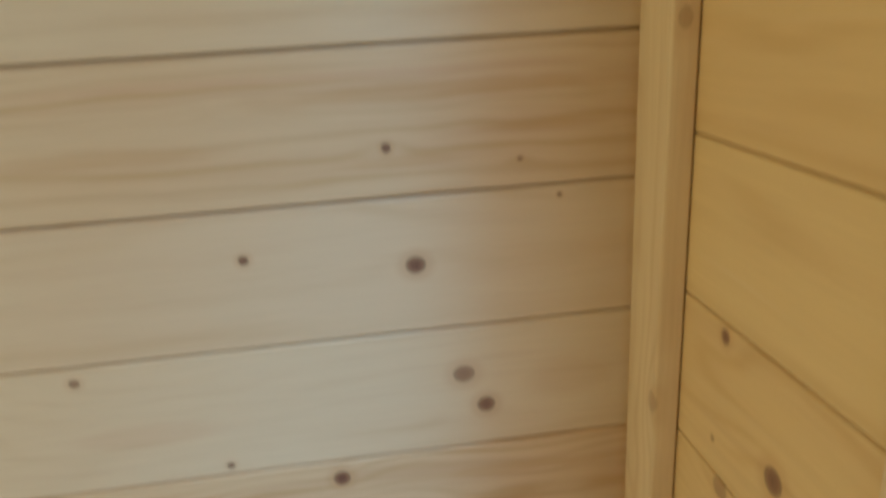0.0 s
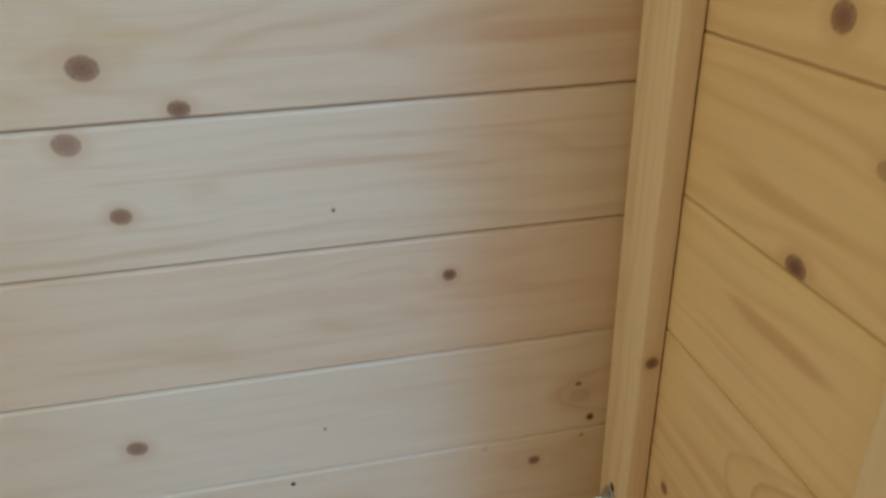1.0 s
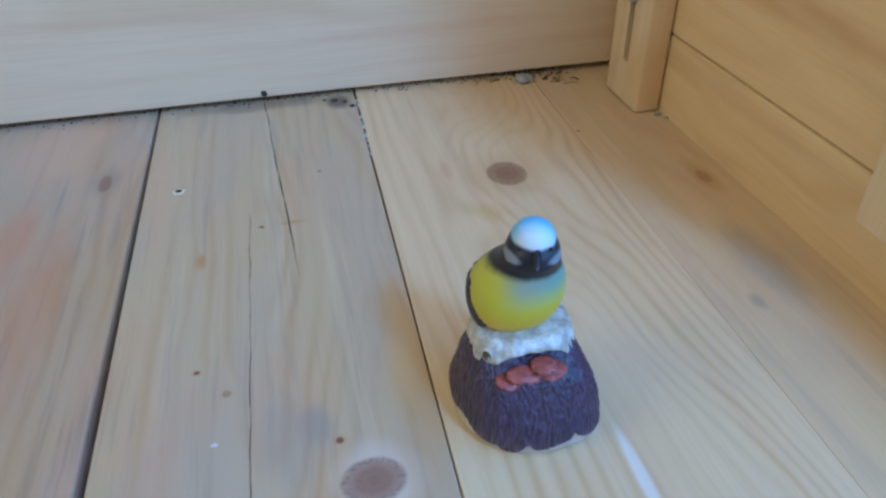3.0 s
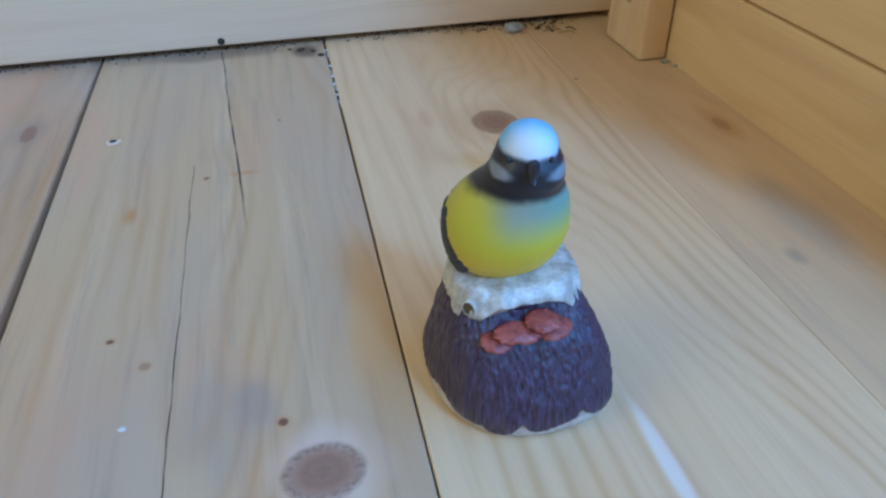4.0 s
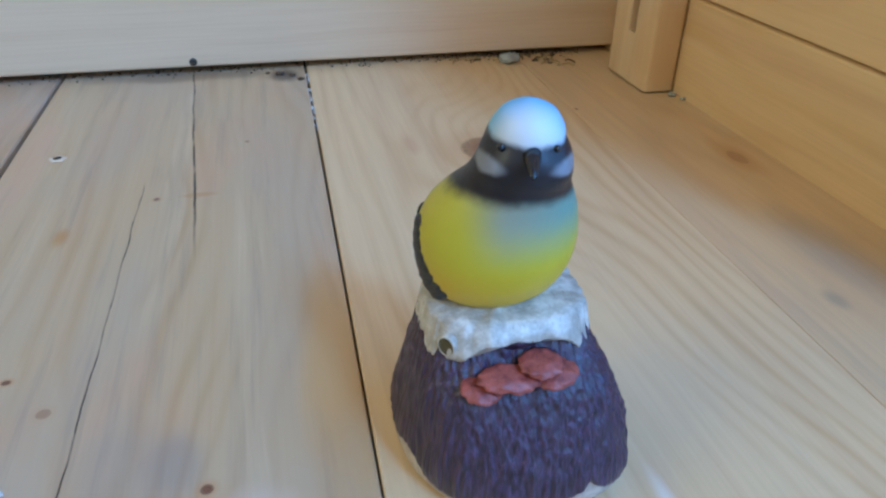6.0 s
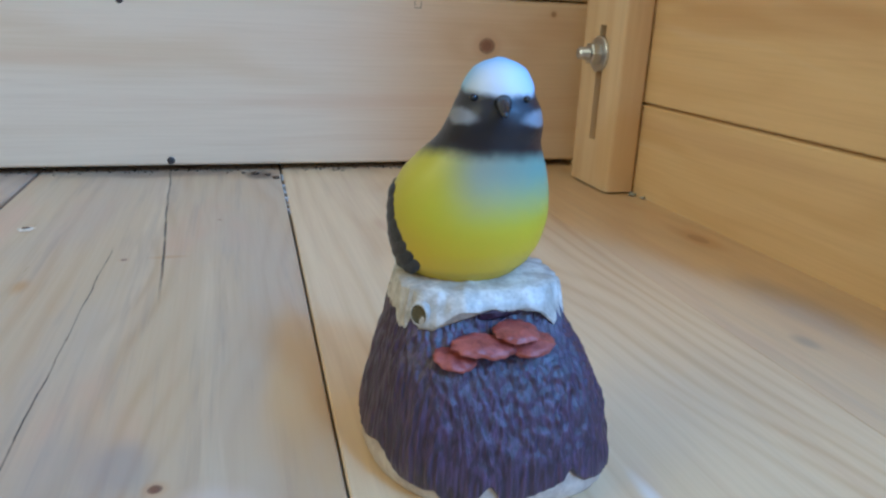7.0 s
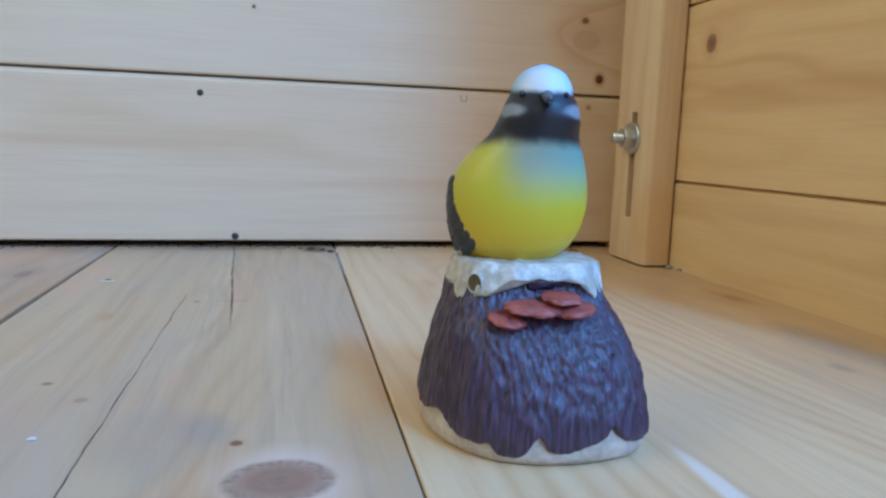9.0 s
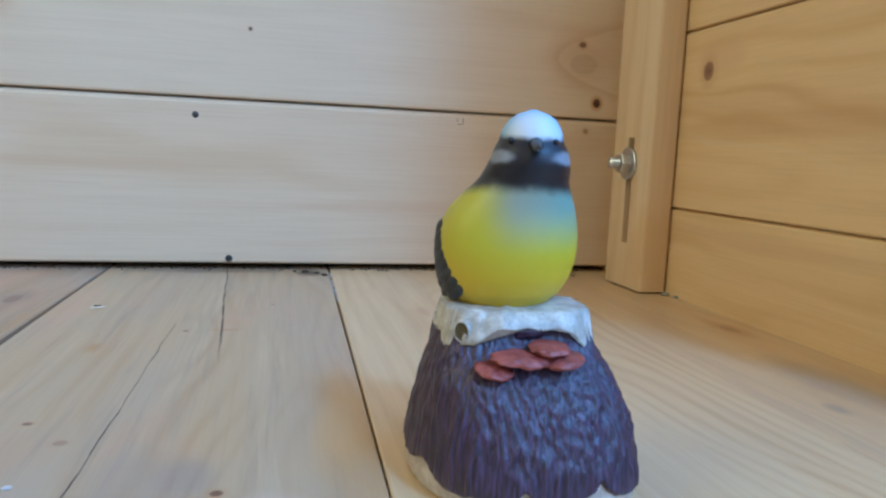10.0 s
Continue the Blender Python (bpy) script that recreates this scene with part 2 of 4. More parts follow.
def thing(name, bm, mats, label, category="", group="", kind="", smooth=None):
    return tagged(new(name, mesh_of(name, bm, mats, smooth)), label, category, group, kind)


def part(name, bm, mats, parent, label="", smooth=None):
    ob = new(name, mesh_of(name, bm, mats, smooth))
    ob.parent = parent
    return tagged(ob, label)


def box(bm, lo, hi):
    vs = [bm.verts.new((x, y, z)) for x in (lo[0], hi[0]) for y in (lo[1], hi[1]) for z in (lo[2], hi[2])]
    for f in ((0, 1, 3, 2), (4, 6, 7, 5), (0, 4, 5, 1), (2, 3, 7, 6), (0, 2, 6, 4), (1, 5, 7, 3)):
        bm.faces.new([vs[i] for i in f])
    return vs


def prism(bm, outline, place, a, b):
    """An outline in 2D, drawn out from a to b; place(p, q, s) gives the point."""
    rings = [[bm.verts.new(place(p, q, s)) for p, q in outline] for s in (a, b)]
    n = len(outline)
    for i in range(n):
        bm.faces.new((rings[0][i], rings[0][(i + 1) % n], rings[1][(i + 1) % n], rings[1][i]))
    bm.faces.new(rings[0])
    bm.faces.new(rings[1])


def rounded(lo, hi, r, steps=3):
    """A rectangle with rounded corners, as an outline."""
    out = []
    for cx, cy, a0 in ((hi[0] - r, hi[1] - r, 0), (lo[0] + r, hi[1] - r, 90), (lo[0] + r, lo[1] + r, 180), (hi[0] - r, lo[1] + r, 270)):
        for k in range(steps + 1):
            a = radians(a0 + 90 * k / steps)
            out.append((cx + r * math.cos(a), cy + r * math.sin(a)))
    return out


def tube(bm, centre, axis, r, a, b, sides=24, r2=None):
    """A closed round bar along an axis number from a to b."""
    r2 = r if r2 is None else r2
    others = [i for i in range(3) if i != axis]
    rings = []
    for s, rad in ((a, r), (b, r2)):
        ring = []
        for k in range(sides):
            p = [0, 0, 0]
            p[axis] = s
            p[others[0]] = centre[0] + rad * math.cos(2 * math.pi * k / sides)
            p[others[1]] = centre[1] + rad * math.sin(2 * math.pi * k / sides)
            ring.append(bm.verts.new(p))
        rings.append(ring)
    for k in range(sides):
        bm.faces.new((rings[0][k], rings[0][(k + 1) % sides], rings[1][(k + 1) % sides], rings[1][k]))
    bm.faces.new(rings[0])
    bm.faces.new(rings[1])


def empty(name, label, category="", group="", kind=""):
    return tagged(new(name), label, category, group, kind)


# ---------------------------------------------------------------- the hut
LEFT, FRONT, TOP = -1.60, -1.72, 1.98
DOOR_Y0, DOOR_Y1, DOOR_Z0, DOOR_Z1 = -0.350, -1.45, 0.042, 1.80
THICK = 0.028


def log_profile(z0, z1, tight=False):
    """Depth behind the face and height of one wall log: a rounded lower edge over a slot, a chamfer on the upper one."""
    if tight:
        return [(0.0, z0 + 0.0012), (0.0005, z0 + 0.0005), (0.0016, z0 + 0.0003), (0.0045, z0 + 0.0003), (0.0045, z0 + 0.0001), (THICK, z0 + 0.0001),
                (THICK, z1), (0.0042, z1), (0.0038, z1 - 0.0008), (0.0014, z1 - 0.0012), (0.0004, z1 - 0.0017), (0.0, z1 - 0.0026)]
    return [(0.0, z0 + 0.0022), (0.0004, z0 + 0.0011), (0.0012, z0 + 0.0005), (0.0090, z0 + 0.0004), (0.0092, z0 + 0.0002), (THICK, z0 + 0.0002),
            (THICK, z1 - 0.0002), (0.0090, z1 - 0.0002), (0.0086, z1 - 0.0010), (0.0030, z1 - 0.0012), (0.0010, z1 - 0.0026), (0.0, z1 - 0.0042)]


# back wall: (knots, tint, contrast, pith, centre offset, ring spacing)
BACK = [
    (((-0.079, 0.090, 0.0060, 0.9, 1.1), (-0.028, 0.114, 0.0022, 0.6, 1.0)), (1.0, 1.0, 1.0), 0.55, 0.06, 0.05, 0.013),
    (((-0.456, 0.183, 0.0085, 0.8, 1.2), (-0.035, 0.181, 0.0026, 0.9, 1.3), (-0.033, 0.166, 0.0085, 0.2, 1.5), (-0.020, 0.1365, 0.0036, 2.0, 0.9),
      (-0.288, 0.173, 0.0014, 0.9, 1.0)), (1.0, 1.01, 1.02), 0.5, 0.07, 0.02, 0.014),
    (((-0.163, 0.323, 0.0062, 0.95, 1.1),), (1.0, 0.955, 0.93), 0.8, 0.05, -0.02, 0.012),
    (((-0.420, 0.409, 0.0075, 0.8, 1.2), (-0.445, 0.469, 0.0095, 0.7, 1.2), (-0.258, 0.396, 0.0016, 0.9, 1.0), (-0.60, 0.42, 0.007, 0.8, 1.2)), (1.03, 1.04, 1.06), 0.75, 0.02, 0.0, 0.011),
    (((-0.421, 0.523, 0.0100, 0.85, 1.25), (-0.362, 0.489, 0.0070, 0.9, 1.3), (-0.179, 0.593, 0.0034, 0.9, 1.0), (-0.300, 0.568, 0.0026, 0.9, 1.2),
      (-0.105, 0.569, 0.0014, 0.8, 1.0)), (1.0, 0.97, 0.95), 0.75, 0.05, -0.02, 0.010),
    (((-0.275, 0.703, 0.0078, 1.0, 1.05),), (0.99, 0.92, 0.84), 1.25, 0.018, -0.004, 0.0085),
    (((-0.158, 0.795, 0.0088, 0.7, 1.2), (-0.139, 0.762, 0.0080, 0.9, 1.1), (-0.370, 0.731, 0.0032, 0.8, 1.2), (-0.483, 0.827, 0.0042, 0.7, 1.2)), (1.03, 1.03, 1.02), 0.65, 0.03, -0.03, 0.012),
    (((-0.194, 0.902, 0.0080, 0.95, 1.15), (-0.333, 0.920, 0.0042, 0.9, 1.1), (-0.070, 0.952, 0.0020, 0.8, 1.2)), (1.01, 0.99, 0.97), 0.45, 0.08, 0.02, 0.016),
    (((-0.211, 1.002, 0.0042, 0.9, 1.0), (-0.103, 0.985, 0.0020, 0.7, 1.3)), (0.98, 0.93, 0.87), 1.15, 0.012, 0.006, 0.010),
    ((), (1.02, 1.02, 1.0), 0.5, 0.06, 0.02, 0.013),
]
SAP, HEART = (0.60, 0.36, 0.20), (0.50, 0.27, 0.10)
# streaks and patches of darker wood in single logs: along, up, length, width, colour, strength
WALL_MARKS = {
    0: ((-0.17, 0.050, 0.16, 0.007, SAP, 0.35), (-0.42, 0.075, 0.16, 0.005, SAP, 0.3), (-0.03, 0.105, 0.03, 0.010, HEART, 0.3)),
    1: ((-0.035, 0.170, 0.030, 0.026, SAP, 0.5), (-0.19, 0.205, 0.10, 0.006, SAP, 0.3)),
    2: ((-0.30, 0.315, 0.30, 0.012, SAP, 0.45), (-0.10, 0.300, 0.10, 0.006, HEART, 0.35), (-0.35, 0.270, 0.22, 0.005, SAP, 0.4)),
    3: ((-0.26, 0.436, 0.15, 0.0036, SAP, 0.75), (-0.10, 0.455, 0.12, 0.004, SAP, 0.6), (-0.48, 0.405, 0.05, 0.012, SAP, 0.35), (-0.14, 0.425, 0.09, 0.003, SAP, 0.4)),
    4: ((-0.08, 0.530, 0.10, 0.010, HEART, 0.5), (-0.38, 0.545, 0.030, 0.006, (0.66, 0.42, 0.14), 0.5), (-0.20, 0.525, 0.22, 0.004, SAP, 0.45)),
    5: ((-0.45, 0.672, 0.16, 0.012, HEART, 0.55), (-0.18, 0.655, 0.16, 0.006, HEART, 0.55), (-0.10, 0.690, 0.13, 0.007, HEART, 0.5), (-0.40, 0.640, 0.22, 0.004, SAP, 0.5)),
    6: ((-0.42, 0.770, 0.09, 0.012, SAP, 0.35), (-0.06, 0.780, 0.05, 0.022, HEART, 0.3)),
    8: ((-0.16, 1.045, 0.20, 0.009, HEART, 0.7), (-0.42, 1.010, 0.11, 0.008, HEART, 0.5), (-0.08, 1.012, 0.12, 0.007, HEART, 0.6), (-0.30, 1.060, 0.30, 0.006, SAP, 0.6), (-0.18, 0.990, 0.09, 0.006, HEART, 0.4)),
}
BACK_FLAMES = {
    1: ((-0.058, 0.170, -75, 0.0018, 0.26),),
}
wall_back = empty("wall_back", "hut wall of pale horizontal pine logs", kind="structure")
joint = 0.0046
for k in range(17):
    upper = 0.1238 if k == 0 else min(0.122 + 0.12 * k, TOP)
    if joint >= TOP - 0.01:
        break
    knots, tint, contrast, pith, off, spacing = BACK[k] if k < len(BACK) else BACK[9 - k % 3 * 4]
    spacing *= 1.5
    marks = tuple((*m[:5], m[5] * 0.62) for m in WALL_MARKS.get(k, ()))
    # cooler tint: part of the bluish doorway light put into the wood colour
    tint = (tint[0], tint[1] * 1.02, tint[2] * 1.10)
    knots = tuple((p, q, rad * 0.88, *rest) for p, q, rad, *rest in knots)
    if k >= len(BACK):
        knots = ()
    m = pine("pine_log", 0, 2, 3.1 + k * 1.7, knots, tint, contrast, pith, (joint + upper) / 2 + off, spacing, marks, rough=0.46, flames=BACK_FLAMES.get(k, ()))
    bm = bmesh.new()
    prism(bm, log_profile(joint, upper), lambda d, z, s: (s, d, z), LEFT, -0.0006)
    part("log_board", bm, m, wall_back)
    joint = upper

RIGHT = [
    ((), (0.99, 0.97, 0.93), 0.9, 0.03, -0.02, 0.012),
    (((-0.121, 0.151, 0.0058, 0.9, 0.9), (-0.314, 0.105, 0.0055, 0.9, 0.9)), (0.99, 0.96, 0.92), 0.95, 0.02, -0.03, 0.013),
    (((-0.285, 0.2065, 0.0098, 1.0, 0.95),), (1.0, 0.98, 0.94), 0.85, 0.014, 0.02, 0.018),
    ((), (1.02, 1.0, 0.96), 0.8, 0.03, 0.01, 0.012),
    (((-0.223, 0.4235, 0.0072, 1.0, 1.25), (-0.27, 0.50, 0.005, 0.5, 1.3)), (1.0, 0.97, 0.92), 0.8, 0.02, -0.01, 0.013),
    (((-0.219, 0.564, 0.0080, 0.9, 1.1), (-0.120, 0.630, 0.0026, 0.9, 1.0)), (1.01, 0.99, 0.95), 0.8, 0.02, 0.02, 0.013),
    (((-0.160, 0.768, 0.0075, 0.5, 1.2),), (0.97, 0.93, 0.87), 0.8, 0.03, 0.0, 0.012),
    (((-0.219, 0.817, 0.0090, 0.9, 1.0), (-0.152, 0.884, 0.0052, 0.9, 1.0), (-0.145, 0.800, 0.0022, 0.6, 1.0)), (0.99, 0.96, 0.91), 0.8, 0.02, 0.02, 0.013),
    ((), (1.01, 1.0, 0.96), 0.5, 0.05, 0.02, 0.014),
    ((), (0.99, 0.96, 0.91), 0.7, 0.03, -0.02, 0.013),
]
RIGHT_MARKS = {
    1: ((-0.20, 0.115, 0.16, 0.010, HEART, 0.35), (-0.13, 0.160, 0.03, 0.012, SAP, 0.35)),
    2: ((-0.16, 0.225, 0.10, 0.008, HEART, 0.35),),
    3: ((-0.22, 0.372, 0.075, 0.008, HEART, 0.55), (-0.16, 0.330, 0.12, 0.005, SAP, 0.35)),
    4: ((-0.20, 0.455, 0.10, 0.007, HEART, 0.4),),
}
FLAMES = {
    2: ((-0.228, 0.250, 30, 0.0020, 0.45), (-0.196, 0.247, 30, 0.0020, 0.25)),
}
wall_right = empty("wall_right", "hut wall of horizontal pine logs with a doorway, warm light tinted in as yellow", kind="structure")
joint = -0.0030
k = 0
while joint < TOP - 0.01:
    upper = min(0.061 + 0.119 * k, TOP)
    knots, tint, contrast, pith, off, spacing = RIGHT[k] if k < len(RIGHT) else RIGHT[8 + k % 2]
    spacing *= 1.5
    contrast *= 0.9
    # yellower tint, partly warm bounced light put into the wood colour
    tint = (tint[0] * 1.04, tint[1] * 0.975, tint[2] * 0.79)
    m = pine("pine_log", 1, 2, 71.3 + k * 2.3, knots, tint, contrast, pith, (joint + upper) / 2 + off, spacing, RIGHT_MARKS.get(k, ()), rough=0.5, flames=FLAMES.get(k, ()))
    bm = bmesh.new()
    spans = [(THICK, -0.345), (-1.455, FRONT)] if 0.05 < (joint + upper) / 2 < DOOR_Z1 else [(THICK, FRONT)]
    for a, c in spans:
        prism(bm, log_profile(joint, upper, tight=True), lambda d, z, s: (d, s, z), a, c)
    part("log_board", bm, m, wall_right)
    joint = upper
    k += 1

PLAIN_Y = pine("pine_wall", 1, 2, 5.5, (), (1, 0.98, 0.95), 0.8, 0.05, 0.8, 0.014)
PLAIN_X = pine("pine_wall", 0, 2, 8.5, (), (1, 0.98, 0.95), 0.8, 0.05, 0.8, 0.014)
ROOF = pine("pine_ceiling", 0, 1, 9.5, (), (1, 0.98, 0.95), 0.8, 0.05, -0.8, 0.014)
bm = bmesh.new()
for y0, y1, z0, z1 in ((FRONT - THICK, LEFT_FILL[0], 0, TOP), (LEFT_FILL[1], THICK, 0, TOP), (LEFT_FILL[0], LEFT_FILL[1], 0, LEFT_FILL[2]), (LEFT_FILL[0], LEFT_FILL[1], LEFT_FILL[3], TOP)):
    box(bm, (LEFT - THICK, y0, z0), (LEFT - 0.001, y1, z1))
thing("wall_left", bm, PLAIN_Y, "unseen pine hut wall with an opening added for fill light", kind="structure")
bm = bmesh.new()
FF = FRONT_FILL
for x0, x1, z0, z1 in ((LEFT, FF[0], 0, TOP), (FF[1], THICK, 0, TOP), (FF[0], FF[1], 0, FF[2]), (FF[0], FF[1], FF[3], TOP)):
    box(bm, (x0, FRONT - THICK, z0), (x1, FRONT - 0.001, z1))
thing("wall_front", bm, PLAIN_X, "unseen pine hut wall with an opening added for fill light", kind="structure")
bm = bmesh.new()
box(bm, (LEFT - THICK, FRONT - THICK, TOP + 0.001), (THICK, THICK, TOP + 0.03))
thing("ceiling", bm, ROOF, "pine board ceiling of the hut", kind="structure")

# ---------------------------------------------------------------- floor
floor = empty("floor", "worn pale pine floorboards with open joints", kind="structure")
GREY, RED, RUST, PINK = (0.30, 0.27, 0.24), (0.50, 0.24, 0.13), (0.46, 0.24, 0.07), (0.62, 0.40, 0.26)
HONEY = (0.62, 0.38, 0.13)
# far-edge x, near-edge x per metre of depth, knots, tone patches, cracks, tint, contrast
FLOOR = [
    (-0.3864, 0.0125, -0.5405, 0.0, (( -0.103, -0.412, 0.0040, 0.6, 2.6), (-0.077, -0.491, 0.0034, 0.8, 1.2), (-0.30, -0.47, 0.009, 0.7, 1.3)),
     ((-0.103, -0.412, 0.03, 0.014, GREY, 0.75), (-0.150, -0.453, 0.05, 0.016, RED, 0.5), (-0.05, -0.45, 0.07, 0.03, PINK, 0.6), (-0.22, -0.43, 0.09, 0.02, RED, 0.35)), (), (0.68, 0.62, 0.59), 1.2, 0.65, 0.012),
    (-0.2298, 0.0249, -0.3846, 0.006, ((-0.356, -0.2835, 0.0017, 1.0, 1.0), (-0.3795, -0.2725, 0.0128, 0.8, 0.85), (-0.300, -0.345, 0.0015, 1.0, 0.8), (-0.317, -0.331, 0.0020, 0.45, 1.0),
      (-0.182, -0.311, 0.0013, 1.0, 1.0), (-0.126, -0.363, 0.0020, 0.6, 2.0), (-0.122, -0.270, 0.0010, 0.8, 1.0)),
     # honey patch at (-0.31, -0.246): the figurine's warm shadow painted into the board
     ((-0.209, -0.346, 0.014, 0.006, RUST, 0.75), (-0.181, -0.2925, 0.0030, 0.009, RUST, 0.5), (-0.31, -0.246, 0.07, 0.015, HONEY, 0.62), (-0.35, -0.300, 0.03, 0.02, GREY, 0.3), (-0.3795, -0.2725, 0.021, 0.0225, (0.80, 0.74, 0.66), 0.75), (-0.345, -0.292, 0.016, 0.010, GREY, 0.4), (-0.012, -0.246, 0.016, 0.014, (0.12, 0.09, 0.07), 0.85), (-0.004, -0.31, 0.012, 0.07, (0.20, 0.15, 0.11), 0.5), (-0.12, -0.375, 0.09, 0.01, PINK, 0.5)),
     ((-0.303, -0.045, 0.0, -0.245, 0.0008), (-0.3178, 0.017, -0.168, -0.50, 0.00040)), (0.775, 0.76, 0.735), 1.0, 0.45, 0.010),
    (-0.0766, 0.018, -0.2284, 0.0273, ((-0.157, -0.146, 0.0130, 0.8, 1.15), (-0.62, -0.15, 0.010, 0.8, 1.2)),
     # pale strip at (-0.400, -0.166): glare on the floor painted in as colour
     ((-0.201, -0.171, 0.014, 0.012, HONEY, 0.45), (-0.06, -0.13, 0.09, 0.05, HONEY, 0.35), (-0.145, -0.185, 0.02, 0.006, RED, 0.35), (-0.400, -0.166, 0.032, 0.0034, (0.84, 0.81, 0.76), 0.6)), (), (1.02, 1.0, 0.95), 1.15, 0.10, 0.0085),
    (0.0240, 0.0, -0.0766, 0.018, ((-0.194, -0.019, 0.004, 0.4, 2.0), (-0.11, -0.075, 0.0012, 0.8, 1.0)),
     ((-0.194, -0.019, 0.03, 0.012, RUST, 0.45), (-0.28, -0.035, 0.06, 0.018, GREY, 0.4), (-0.318, -0.0585, 0.010, 0.006, (0.18, 0.18, 0.17), 0.45)), (), (0.97, 0.91, 0.80), 0.7, 0.25, 0.013),
]
for k in range(5):
    FLOOR.append((-0.5430 - 0.157 * k, 0.0, -0.6965 - 0.157 * k, 0.0, (), (), (), (0.96, 0.92, 0.88), 1.0, 0.4, 0.011))
FLOOR.append((-1.328, 0.0, LEFT, 0.0, (), (), (), (0.96, 0.92, 0.88), 1.0, 0.4, 0.011))
for k, (xa, sa, xb, sb, knots, tone_patches, cracks, tint, contrast, weather, spacing) in enumerate(FLOOR):
    m = pine("floor_pine", 1, 0, 31.7 + 2.9 * k, knots, tint, contrast, 0.02, (xa + xb) / 2 - 0.01, spacing, tone_patches, cracks, weather, 0.33)
    bm = bmesh.new()
    rings = []
    for y, gap in ((0.026, 0.0008), (-0.20, 0.0001), (FRONT, 0.0001)):
        x1, x0 = xa + sa * y, xb + sb * y + (gap if k == 3 else 0)
        e0, e1 = (0.0010, 0.0010, 0.0006, 0.0002)[min(k, 3)], (0.0010, 0.0006, 0.0002, 0.0003)[min(k, 3)]
        row = [(x0, -0.0040), (x0 + 0.2 * e0, -0.8 * e0), (x0 + e0, 0.0), (x1 - e1, 0.0), (x1 - 0.2 * e1, -0.8 * e1), (x1, -0.0040), (x1, -0.02), (x0, -0.02)]
        rings.append([bm.verts.new((x, y, z)) for x, z in row])
    for q, t in zip(rings, rings[1:]):
        for i in range(8):
            bm.faces.new((q[i], q[(i + 1) % 8], t[(i + 1) % 8], t[i]))
    bm.faces.new(rings[0])
    bm.faces.new(rings[-1])
    part("floorboard", bm, m, floor)
bm = bmesh.new()
box(bm, (LEFT - 0.03, FRONT - 0.03, -0.06), (0.028, 0.03, -0.021))
thing("subfloor", bm, DARK_GAP, "dark base under the floorboards", kind="structure")
# near-black strip closing the back of the gap under the logs
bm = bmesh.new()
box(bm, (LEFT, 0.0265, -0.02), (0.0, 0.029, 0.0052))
thing("gap_backing", bm, DARK_GAP, "near-black strip at the back of the gap under the wall", kind="structure")

# ---------------------------------------------------------------- outdoors
bm = bmesh.new()
R = 400
box(bm, (-R, -R, -0.5), (R, R, -0.062))
thing("ground", bm, LAWN, "lawn around the hut", kind="structure")

# ---------------------------------------------------------------- doorway
FRAME = pine("door_frame_pine", 2, 1, 55.5, (), (1.0, 0.96, 0.93), 0.5, 0.05, -0.3, 0.012)
FRAME_Y = pine("door_frame_pine", 1, 0, 57.5, (), (1.0, 0.96, 0.93), 0.5, 0.05, 0.02, 0.012)
door_frame = empty("door_frame", "pale pine frame of the open doorway in the log wall", "door frame", kind="structure")
for name, ya, yb in (("jamb", -0.311, -0.345), ("jamb", -1.455, -1.489)):
    bm = bmesh.new()
    prism(bm, rounded((-0.010, min(ya, yb)), (-0.0006, max(ya, yb)), 0.002), lambda p, q, s: (p, q, s), 0.040, 1.84)
    part(name, bm, FRAME, door_frame)
for y0, y1 in ((-0.3456, -0.350), (-1.450, -1.4544)):
    bm = bmesh.new()
    box(bm, (-0.0095, min(y0, y1), 0.0625), (0.04, max(y0, y1), 1.80))
    part("lining", bm, FRAME, door_frame)
bm = bmesh.new()
prism(bm, rounded((-0.010, 1.802), (0.0400, 1.84), 0.002), lambda p, q, s: (p, s, q), -0.3456, -1.4544)
part("head", bm, FRAME_Y, door_frame)
bm = bmesh.new()
prism(bm, rounded((-0.004, 0.0625), (0.050, 0.070), 0.002), lambda p, q, s: (p, s, q), -0.3505, -1.4495)
part("threshold", bm, WHITE_SILL, door_frame, "white painted threshold")
bm = bmesh.new()
prism(bm, rounded((0.006, 0.0702), (0.014, 0.076), 0.002), lambda p, q, s: (p, s, q), -0.362, -1.44)
part("seal", bm, RUBBER, door_frame, "black rubber door seal")

# ---------------------------------------------------------------- corner batten with its bolt
POST = pine("batten_pine", 2, 1, 91.5, ((0.267, -0.0935, 0.0056, 0.95, 1.0, -0.0105), (0.80, -0.0880, 0.006, 0.35, 1.5, -0.0215), (1.09, -0.0935, 0.005, 0.35, 1.4, -0.012)), (1.01, 0.98, 0.94), 0.7, 0.03, -0.05, 0.010,
            ((0.03, -0.09, 0.035, 0.02, HONEY, 0.4),), rough=0.45)
XA, XB, YA, YB = -0.0215, -0.0010, -0.0935, -0.0385
batten = empty("corner_batten", "pale pine batten with a slotted foot standing in the hut's corner", "batten")
bm = bmesh.new()
whole = rounded((XA, YA), (XB, YB), 0.0026)
prism(bm, whole, lambda p, q, s: (p, q, s), 0.0014, 0.033)
prism(bm, whole, lambda p, q, s: (p, q, s), 0.1085, TOP)
near = [p for p in whole if p[1] < -0.066]
far = [p for p in whole if p[1] > -0.066]
S0, S1 = -0.0705, -0.0620
near_outline = [(XB, S0), (XA, S0)] + sorted([p for p in near if p[0] < -0.011], key=lambda p: (-p[1], p[0])) + sorted([p for p in near if p[0] >= -0.011], key=lambda p: (p[1], p[0]))
